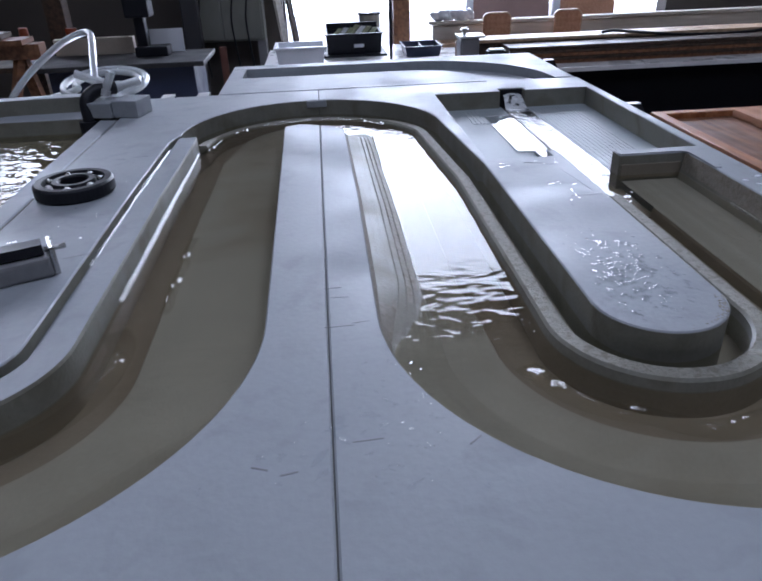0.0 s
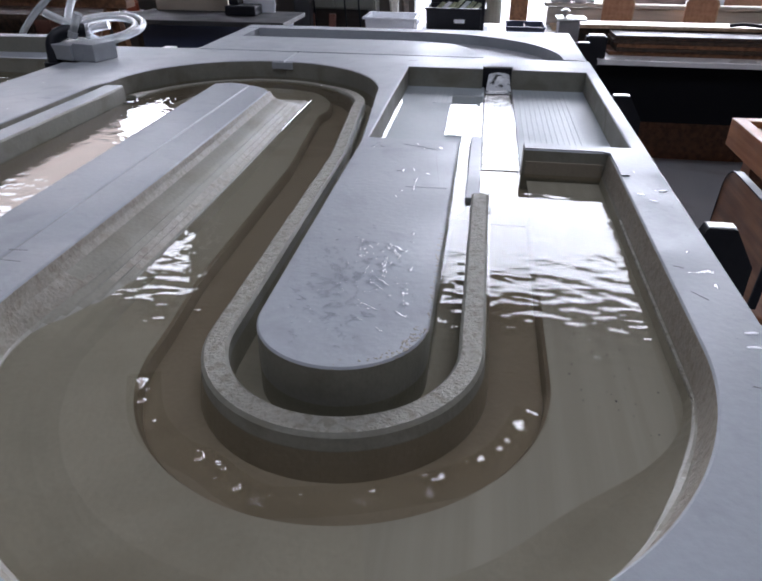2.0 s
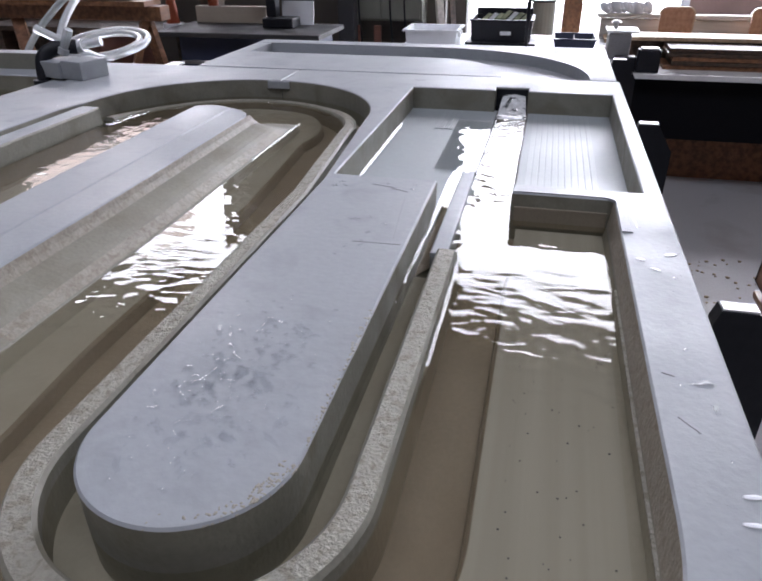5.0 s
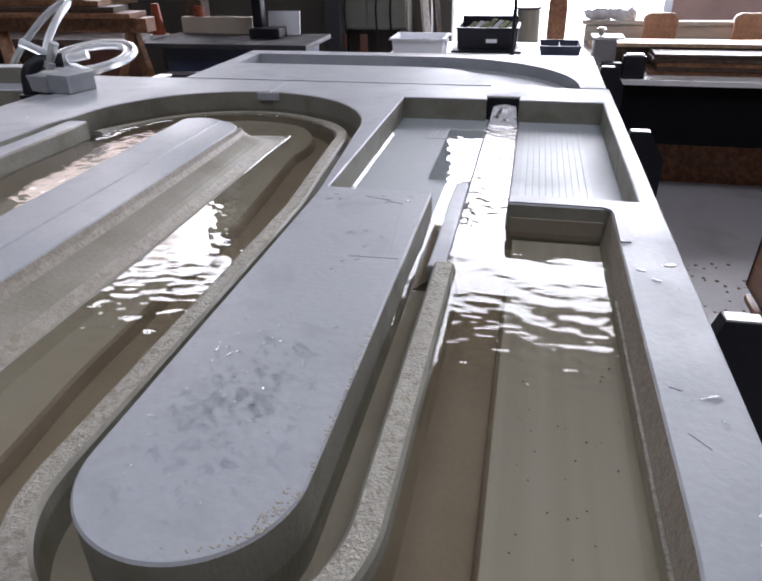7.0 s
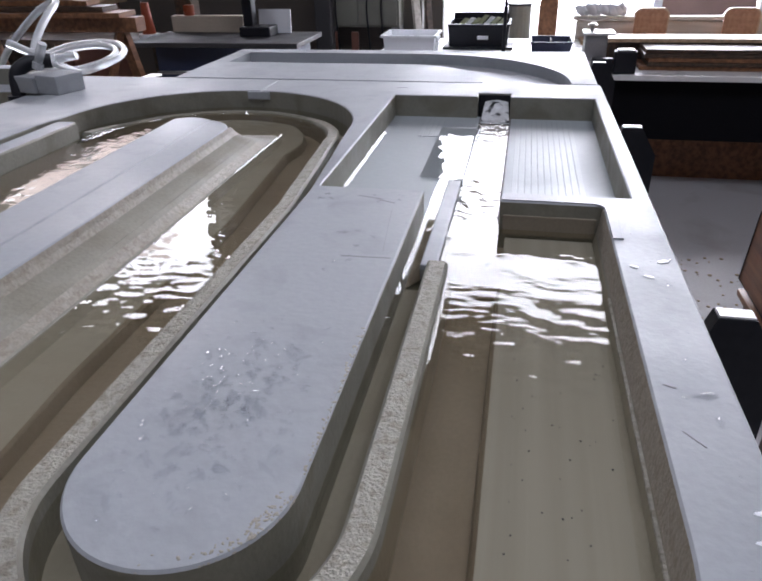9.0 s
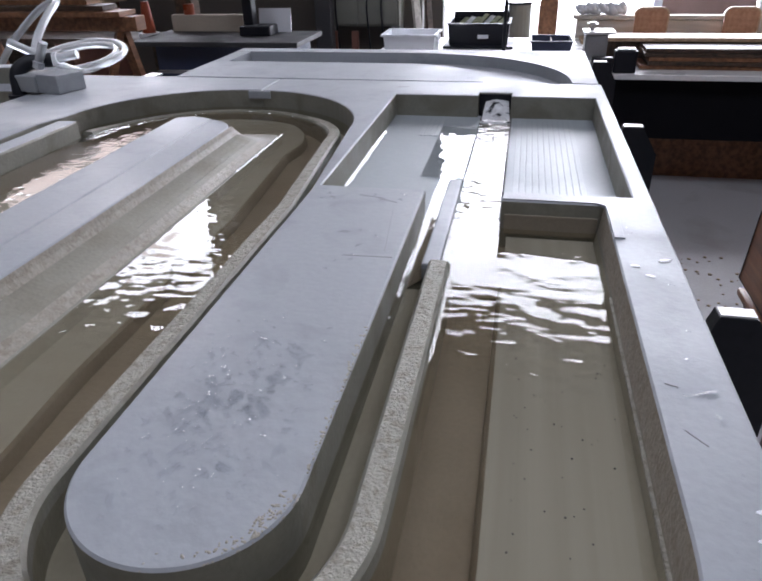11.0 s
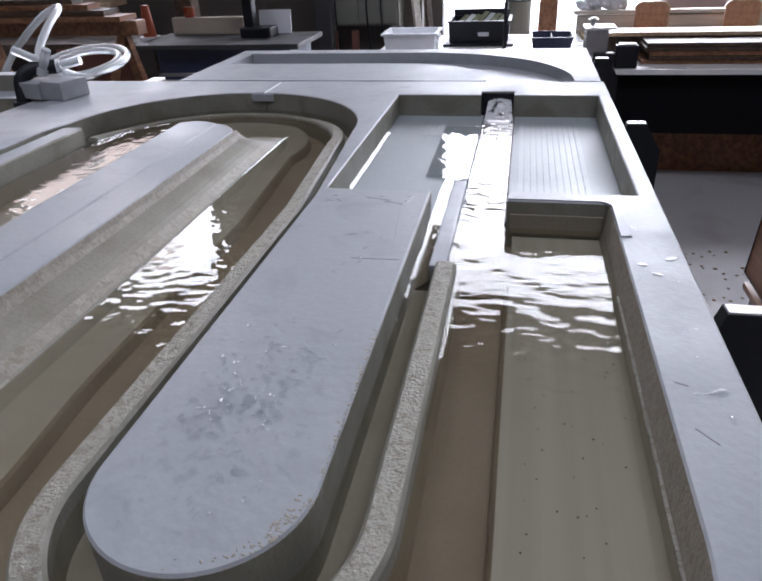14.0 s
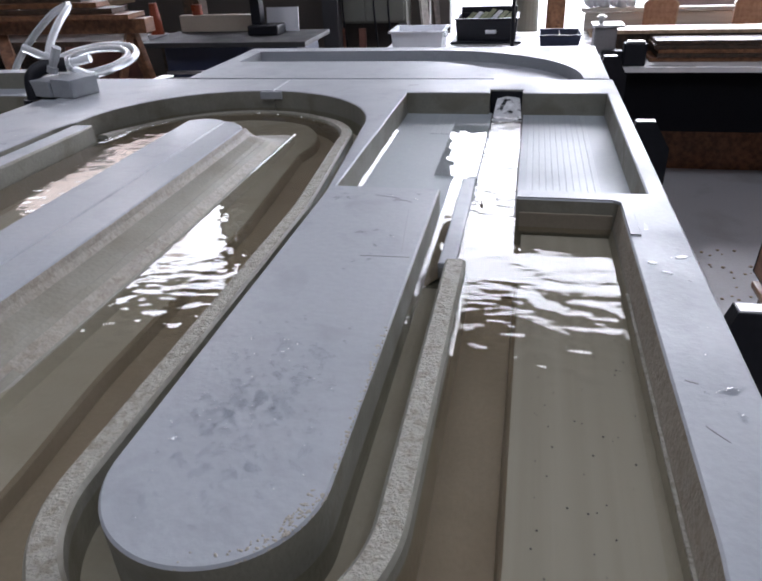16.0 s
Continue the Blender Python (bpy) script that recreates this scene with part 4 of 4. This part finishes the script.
part("shelf", boxes((-2.6, -1.398, 3.5, 3.8, 0.675, 0.699)), DARKWOOD, sf)
part("leg", boxes((-2.55, -2.50, 3.55, 3.75, 0, 0.675)), DARKWOOD, sf)
part("leg", boxes((-1.46, -1.41, 3.62, 3.66, 0, 0.675)), DARKWOOD, sf)
can = empty("red_can", Matrix(), "small red can standing on the beige fence", "can")
part("body", cyl(bmesh.new(), -1.25, 3.685, 0.8005, 0.85, 0.028), ORANGE, can)
rc = empty("red_cabinet", Matrix(), "red brown wooden cabinet with a pale top", "cabinet")
part("body", boxes((-3.6, -2.15, 3.9, 4.5, 0, 0.80), bevel=0.005), PINKWALL, rc)
part("top", boxes((-3.65, -2.10, 3.85, 4.52, 0.80, 0.83), bevel=0.004), LIGHTWOOD, rc)
part("door", boxes((-2.85, -2.25, 3.885, 3.90, 0.10, 0.72), bevel=0.003), DARKWOOD, rc)
for i in range(4):
    ob = part("paper_stack", boxes((-2.9 + 0.02 * i, -2.38 - 0.02 * i, 3.95, 4.3, 0.8302 + 0.022 * i, 0.850 + 0.022 * i), bevel=0.002), WHITE)
    tagged(ob, "white paper stack on the red brown cabinet", "papers", "paper stacks")
bw = tagged(part("wall_shade", boxes((-6.0, -2.6, 5.2, 5.3, 0, 2.0)), WALLPAINT), "dark low workshop partition", "wall", kind="structure")

# right side: chair under the wooden bench, timber offcut, speckles on the floor
def wooden_chair(m):
    """Low chair: rounded plywood back with a dark edge, seat and four legs."""
    thing = empty("low_chair", m, "brown plywood chair with dark edges pushed under the bench", "chair")
    w, h, t, rr = 0.36, 0.22, 0.016, 0.06
    out = [(0, 0), (w, 0)] + [(w - rr + rr * math.cos(radians(a)), h - rr + rr * math.sin(radians(a))) for a in range(0, 91, 15)] + [(rr + rr * math.cos(radians(a)), h - rr + rr * math.sin(radians(a))) for a in range(90, 181, 15)]
    bm = bmesh.new()
    a = [bm.verts.new((0.05 * q, p, 0.40 + q)) for p, q in out]
    b = [bm.verts.new((t + 0.05 * q, p, 0.40 + q)) for p, q in out]
    bm.faces.new(a)
    bm.faces.new(b[::-1])
    back = part("backrest", bm, BROWNWOOD, thing)
    bm = bmesh.new()
    band = [[bm.verts.new((x + 0.05 * q, w / 2 + (p - w / 2) * k, 0.40 + h / 2 + (q - h / 2) * k)) for p, q in out] for x, k in ((-0.002, 0.985), (-0.002, 1.012), (t + 0.002, 1.012), (t + 0.002, 0.985))]
    for u, v in zip(band, band[1:]):
        for k in range(len(out)):
            n = (k + 1) % len(out)
            bm.faces.new((u[k], u[n], v[n], v[k]))
    part("edge_band", bm, BLACK, back, "dark edge of the backrest")
    part("seat", boxes((0.0, 0.36, 0.0, 0.36, 0.355, 0.375), bevel=0.008), BROWNWOOD, thing)
    for y in (0.06, 0.28):
        part("back_post", boxes((0.018, 0.034, y, y + 0.02, 0.375, 0.52)), DARKWOOD, thing)
    for x in (0.02, 0.32):
        for y in (0.02, 0.32):
            part("leg", boxes((x, x + 0.025, y, y + 0.025, 0.02, 0.355), bevel=0.003), DARKWOOD, thing)
    return thing


wooden_chair(pose(1.05, 1.50, -0.02))
oc = empty("timber_offcut", Matrix(), "pale timber offcut sticking out under the table", "offcut")
part("plank", boxes((0.62, 0.72, 1.26, 1.56, 0.655, 0.692), bevel=0.003), LIGHTWOOD, oc)
ob = part("bracket", boxes((0.50, 0.70, 1.38, 1.44, 0.62, 0.655)), DARKWOOD, oc)
bm = bmesh.new()
rnd = random.Random(12)
for i in range(70):
    x, y, r = 0.95 + rnd.random() * 0.5, 2.3 + rnd.random() * 0.55, 0.003 + 0.006 * rnd.random()
    bmesh.ops.create_icosphere(bm, subdivisions=1, radius=r, matrix=Matrix.LocRotScale((x, y, r * 0.3), None, (1, 1, 0.4)))
tagged(part("wood_chips", bm, SAND), "scattered brown wood chips on the floor", "wood chips", kind="stuff")

# ---- pump corner ----
CLEAR = bpy.data.materials.new("clear_vinyl")
CLEAR.use_nodes = True
nt = CLEAR.node_tree
b = nt.nodes["Principled BSDF"]
b.inputs["Base Color"].default_value = (0.9, 0.93, 0.95, 1)
b.inputs["Roughness"].default_value = 0.16
b.inputs["Transmission Weight"].default_value = 0.6
b.inputs["IOR"].default_value = 1.4
back = bmesh.new()
plate(back, [(-0.74, 1.405), (-0.71, 1.43), (-0.66, 1.455), (-0.505, 1.465), (-0.505, 1.50), (-0.67, 1.49), (-0.76, 1.46), (-0.80, 1.42), (-0.80, 1.402)], 0.82, 0.932, 0.001)
sided(part("back_wall", back, FOAM, table, "raised curved back wall of the reservoir"), SILTED)
blkp = empty("foam_block", pose(-0.415, 1.415, 0.9006, 0, 0, -14), "pale grey foam block that holds the pump fitting", "block")
part("body", boxes((-0.055, 0.0, -0.035, 0.035, 0, 0.030), (0.001, 0.055, -0.030, 0.035, 0, 0.034), bevel=0.002), FOAM, blkp)
pump = empty("pump_fitting", Matrix.Translation((-0.475, 1.43, 0.90)), "black pump elbow with clear barbed connectors", "pump")
part("elbow", tube(bmesh.new(), [(0.0, -0.03, -0.04), (0.0, -0.03, 0.0), (0.0, -0.02, 0.035), (0.02, 0.0, 0.05), (0.05, 0.02, 0.05)], 0.014, 14), BLACK, pump, smooth=True)
part("body", cyl(bmesh.new(), 0.0, -0.03, -0.055, -0.005, 0.022), BLACK, pump)
for i, (a, c) in enumerate((((0.03, 0.0, 0.04), (0.055, 0.0, 0.085)), ((0.05, 0.02, 0.05), (0.10, 0.03, 0.06)), ((0.03, 0.01, 0.06), (-0.02, 0.0, 0.085)))):
    fitting = part("connector", rod(bmesh.new(), a, c, 0.0085, 12), CLEAR, pump, "clear ribbed connector")
    part("collar", rod(bmesh.new(), a, Vector(a).lerp(Vector(c), 0.25), 0.0115, 12), CLEAR, fitting)
hose = empty("clear_hose", Matrix(), "clear vinyl hose coiled beside the pump", "hose")
part("hose_run", tube(bmesh.new(), [(-0.465, 1.45, 0.95), (-0.470, 1.48, 0.985), (-0.482, 1.54, 1.018), (-0.498, 1.60, 1.038), (-0.525, 1.635, 1.040), (-0.575, 1.648, 1.022), (-0.635, 1.66, 0.985), (-0.70, 1.67, 0.935), (-0.75, 1.68, 0.88), (-0.78, 1.69, 0.80)], 0.0080, 12), CLEAR, hose, smooth=True)
coil = [(-0.455, 1.47, 0.95)] + [(-0.512 + r * math.cos(radians(a)), 1.662 + r * math.sin(radians(a)), 0.922 + 0.18 * r * math.sin(radians(a))) for a in range(-60, 600, 30) for r in (0.098 - 0.034 * max(0, a - 120) / 480,)] + [(-0.66, 1.62, 0.89), (-0.74, 1.64, 0.85)]
part("hose_run", tube(bmesh.new(), coil, 0.0080, 12), CLEAR, hose, smooth=True)
for x in (-0.40, -0.31):
    ob = part("pale_stick", boxes((x, x + 0.03, 1.62, 1.76, 0.8652, 0.870), bevel=0.001), WHITEBOARD)
    tagged(ob, "pale flat stick resting behind the table", "stick", "pale sticks")
sl = empty("slat_support", Matrix(), "dark bar behind the table that carries slats", "bar")
part("bar", boxes((-0.64, -0.235, 1.60, 1.73, 0.835, 0.865)), BLACK, sl)
part("leg", boxes((-0.58, -0.54, 1.63, 1.67, 0, 0.835)), BLACK, sl)

# ---- tools on the table ----
ring = empty("bearing_ring", pose(-0.355, 0.925, 0.9004), "black ring shaped ball bearing lying on the table", "bearing")
bm = bmesh.new()
prof = [(0.053, 0.0), (0.055, 0.003), (0.055, 0.017), (0.052, 0.020), (0.043, 0.020), (0.041, 0.014), (0.031, 0.014), (0.029, 0.020), (0.022, 0.020), (0.020, 0.017), (0.020, 0.0)]
rows = []
for k in range(48):
    a = 2 * math.pi * k / 48
    rows.append([bm.verts.new((r * math.cos(a), r * math.sin(a), z)) for r, z in prof])
for k in range(48):
    a, c = rows[k], rows[(k + 1) % 48]
    for i in range(len(prof)):
        j = (i + 1) % len(prof)
        bm.faces.new((a[i], a[j], c[j], c[i]))
race = part("race", bm, BLACK, ring)
for k in range(7):
    a = 2 * math.pi * k / 7 + 0.3
    bm = bmesh.new()
    bmesh.ops.create_icosphere(bm, subdivisions=2, radius=0.0052, matrix=Matrix.Translation((0.036 * math.cos(a), 0.036 * math.sin(a), 0.0155)))
    part("ball", bm, STEEL, race, smooth=True)

tool = empty("hand_scraper", pose(-0.30, 0.668, 0.9004, 0, 0, -155), "grey metal hand scraper with a black lever", "tool")
part("body", boxes((0.0, 0.20, -0.022, 0.022, 0, 0.022), bevel=0.004), GREYMETAL, tool)
bm = bmesh.new()
sweep(bm, [(0.005 + 0.015 * i, 0.0) for i in range(11)], lambda p: [(-0.013 + 0.003 * (p[0] > 0.12), 0.024 + 0.03 * (0.02 - min(p[0], 0.02))), (-0.010, 0.034), (0.010, 0.034), (0.013, 0.024)], 1, True)
lever = part("lever", bm, BLACK, tool)
part("end_plate", boxes((-0.006, 0.0, -0.020, 0.020, 0.0, 0.032), bevel=0.002), STEEL, tool)
part("pin", rod(bmesh.new(), (-0.018, 0.0, 0.024), (0.004, 0.0, 0.024), 0.003), STEEL, lever)

# ---- droplets, chips and scratches on the foam ----
DROP = water_material("droplet", (0.95, 0.96, 0.97), 40, 0.0, (1, 1, 1), 0.001, 0.02)
rnd = random.Random(21)


def blob(bm, x, y, r, squash=0.3, z=TOP, stretch=1.0, turn=0.0):
    bmesh.ops.create_icosphere(bm, subdivisions=1, radius=r, matrix=Matrix.LocRotScale((x, y, z), Euler((0, 0, turn)), (stretch, 1, squash)))


def smear(bm, x, y, r, stretch, turn, z=TOP):
    """A thin puddle with a ragged outline, slightly domed."""
    k = rnd.random() * 50
    edge, ring = [], []
    for n in range(18):
        a = 2 * math.pi * n / 18
        q = r * (1 + 1.1 * noise.noise((math.cos(a) * 1.6 + k, math.sin(a) * 1.6, 4.0)))
        px, py = q * stretch * math.cos(a), q * math.sin(a)
        px, py = px * math.cos(turn) - py * math.sin(turn), px * math.sin(turn) + py * math.cos(turn)
        edge.append(bm.verts.new((x + px, y + py, z + 0.0001)))
        ring.append(bm.verts.new((x + px * 0.82, y + py * 0.82, z + 0.00018)))
    for n in range(18):
        m = (n + 1) % 18
        bm.faces.new((edge[n], edge[m], ring[m], ring[n]))
    bm.faces.new(ring)


bm = bmesh.new()
for i in range(760):
    x, y = 0.312 + 0.024 * rnd.gauss(0, 1), 0.565 + 0.05 * rnd.gauss(0, 1)
    if not 0.262 < x < 0.366 or y < 0.47 or (math.hypot(x - 0.315, y - 0.511) > 0.050 and y < 0.511):
        continue
    if i % 4 == 0:
        smear(bm, x, y, 0.0009 + 0.0022 * rnd.random() ** 2, 1.2 + 1.6 * rnd.random(), radians(115 + 40 * rnd.gauss(0, 1)))
    elif i % 10 == 3:
        blob(bm, x, y, 0.0007 + 0.0015 * rnd.random() ** 2, 0.3, TOP, 1 + rnd.random(), rnd.random() * 3)
for x, y, w, h, count in ((0.0, 0.34, 0.10, 0.05, 22), (0.60, 0.50, 0.010, 0.14, 6), (-0.33, 0.80, 0.05, 0.18, 14), (0.31, 0.93, 0.05, 0.02, 7), (0.33, 0.80, 0.03, 0.06, 8)):
    for i in range(count):
        smear(bm, x + w * rnd.uniform(-1, 1), y + h * rnd.uniform(-1, 1), 0.0012 + 0.0022 * rnd.random() ** 2, 1.2 + 1.6 * rnd.random(), rnd.random() * 3)
for i in range(60):
    blob(bm, 0.05 + rnd.random() * 0.06 - 0.03, 0.30 + rnd.random() * 0.14, 0.0006 + 0.0013 * rnd.random(), 0.22, TOP, 1 + 2 * rnd.random(), rnd.random() * 3)
for i in range(22):
    blob(bm, 0.586 + rnd.random() * 0.03, 0.35 + rnd.random() * 0.55, 0.0006 + 0.0016 * rnd.random() ** 2, 0.22, TOP, 1 + 1.5 * rnd.random(), rnd.random() * 3)
for i in range(40):
    blob(bm, -0.40 + rnd.random() * 0.13, 0.55 + rnd.random() * 0.7, 0.0006 + 0.0013 * rnd.random(), 0.22, TOP, 1.4, rnd.random() * 3)
ob = part("water_droplets", bm, DROP, smooth=True)
ob.visible_shadow = False
tagged(ob, "scattered water droplets on the grey foam", "droplets", kind="stuff")
for x, y, r, s, a in ((0.615, 0.817, 0.0045, 2.0, 0.4), (0.583, 0.803, 0.004, 1.6, -0.3), (0.593, 0.786, 0.003, 2.4, -0.4), (0.610, 0.534, 0.0028, 3.0, 0.2), (0.606, 0.515, 0.0025, 3.4, 0.1)):
    bm = bmesh.new()
    blob(bm, 0, 0, r * 0.75, 0.2, 0, s, a)
    ob = part("paint_chip", bm, WHITE)
    ob.location = (x if x < 0.612 else 0.609, y, TOP + 0.0004)
    tagged(ob, "small white paint chip on the foam edge", "paint chip", "paint chips")
GROOVE = material("dark_scratch", (0.20, 0.20, 0.21), 0.6)
bm = bmesh.new()
for x, y, l, a, w in ((0.352, 0.787, 0.045, 2, 0.0012), (0.36, 0.85, 0.10, 96, 0.0005), (0.325, 0.935, 0.03, -14, 0.001), (0.345, 0.925, 0.02, -20, 0.0012), (0.006, 0.575, 0.018, 4, 0.0012), (0.012, 0.555, 0.02, -3, 0.0009), (0.01, 0.50, 0.028, 2, 0.0009), (0.03, 0.505, 0.016, 8, 0.0008), (0.025, 0.344, 0.022, 4, 0.0012), (-0.05, 0.325, 0.012, -20, 0.0022), (-0.03, 0.318, 0.012, 10, 0.002), (0.10, 0.335, 0.012, 40, 0.0015), (0.49, 0.272, 0.022, -10, 0.0035), (0.45, 0.262, 0.016, -15, 0.0022), (0.478, 0.262, 0.02, 12, 0.003), (0.588, 0.585, 0.016, -50, 0.0012), (0.583, 0.634, 0.008, -20, 0.002), (0.600, 0.467, 0.02, -14, 0.0012), (-0.30, 1.09, 0.02, 6, 0.001), (-0.33, 1.08, 0.012, 8, 0.001), (-0.28, 0.70, 0.04, 20, 0.0008), (0.26, 1.51, 0.02, 12, 0.0015)):
    bmesh.ops.create_cube(bm, size=1, matrix=Matrix.LocRotScale((x, y, TOP), Euler((0, 0, radians(a))), (l, w * 0.6, 0.0005)))
tagged(part("surface_scratches", bm, GROOVE), "dark scratches and scuffs in the grey foam", "scratches", kind="stuff")
bm = bmesh.new()
for i in range(170):
    a = radians(-5 - 75 * abs(rnd.gauss(0, 0.5)))
    if a < radians(-88):
        continue
    d = 0.0640 - 0.0095 * rnd.random() ** 2
    blob(bm, 0.315 + d * math.cos(a), 0.511 + d * math.sin(a), 0.0004 + 0.0007 * rnd.random(), 0.4, TOP - (0.0012 if d > 0.0628 else 0.0), 1 + rnd.random(), rnd.random() * 3)
for i in range(90):
    blob(bm, 0.3785 - 0.003 * rnd.random() ** 2, 0.52 + 0.16 * rnd.random(), 0.0005 + 0.0008 * rnd.random(), 0.4, TOP - 0.0002, 1 + rnd.random(), rnd.random() * 3)
tagged(part("silt_crumbs", bm, SHELFBED), "sandy crumbs along the worn edge of the foam island", "silt", kind="stuff")
bm = bmesh.new()
for i in range(60):
    blob(bm, rnd.uniform(0.485, 0.560), rnd.uniform(0.46, 0.80), 0.0004 + 0.0006 * rnd.random(), 0.5, SHELF + 0.0008)
tagged(part("bed_grit", bm, DARKSEAM), "dark specks of grit on the pale outlet bed", "grit", kind="stuff")
plug = bmesh.new()
box(plug, -0.027, 0.017, 1.4535, 1.4600, 0.884, 0.8985, 0.002)
part("patch", plug, FOAM, table, "pale filler patch across the seam on the arch wall")


def motions():
    rows = []
    for i in range(0, 81):
        t = i * 0.2
        rows.append((t, pose(0.004 * math.sin(t * 2.3) + 0.003 * math.sin(t * 4.1 + 1), 0.8 + 0.010 * math.sin(t * 1.7) + 0.004 * math.sin(t * 5.3), WET + 0.0004 * math.sin(t * 3.1), 0.06 * math.sin(t * 3.7), 0.06 * math.sin(t * 2.9 + 2), 0)))
    walk(river, rows)
    rows = []
    for i in range(0, 81):
        t = i * 0.2
        rows.append((t, pose(0, 1.2 + 0.006 * math.sin(t * 7.1) + 0.003 * math.sin(t * 11.3 + 1), 0.8615 + 0.0004 * math.sin(t * 6.1), 0.05 * math.sin(t * 5.1), 0.1 * math.sin(t * 8.3), 0)))
    walk(chute, rows)
    for ob, k in ((crest_a, 0.0), (crest_b, 1.3), (crest_c, 2.1), (crest_d, 0.6)):
        walk(ob, [(i * 0.2, pose(0.003 * math.sin(i * 0.9 + k), 0.8 + 0.003 * math.sin(i * 0.7 + 2 * k), WET + 0.0004 * math.sin(i * 1.1 + k), 0.05 * math.sin(i * 0.8 + k), 0.05 * math.sin(i * 1.3), 0)) for i in range(81)])


motions()
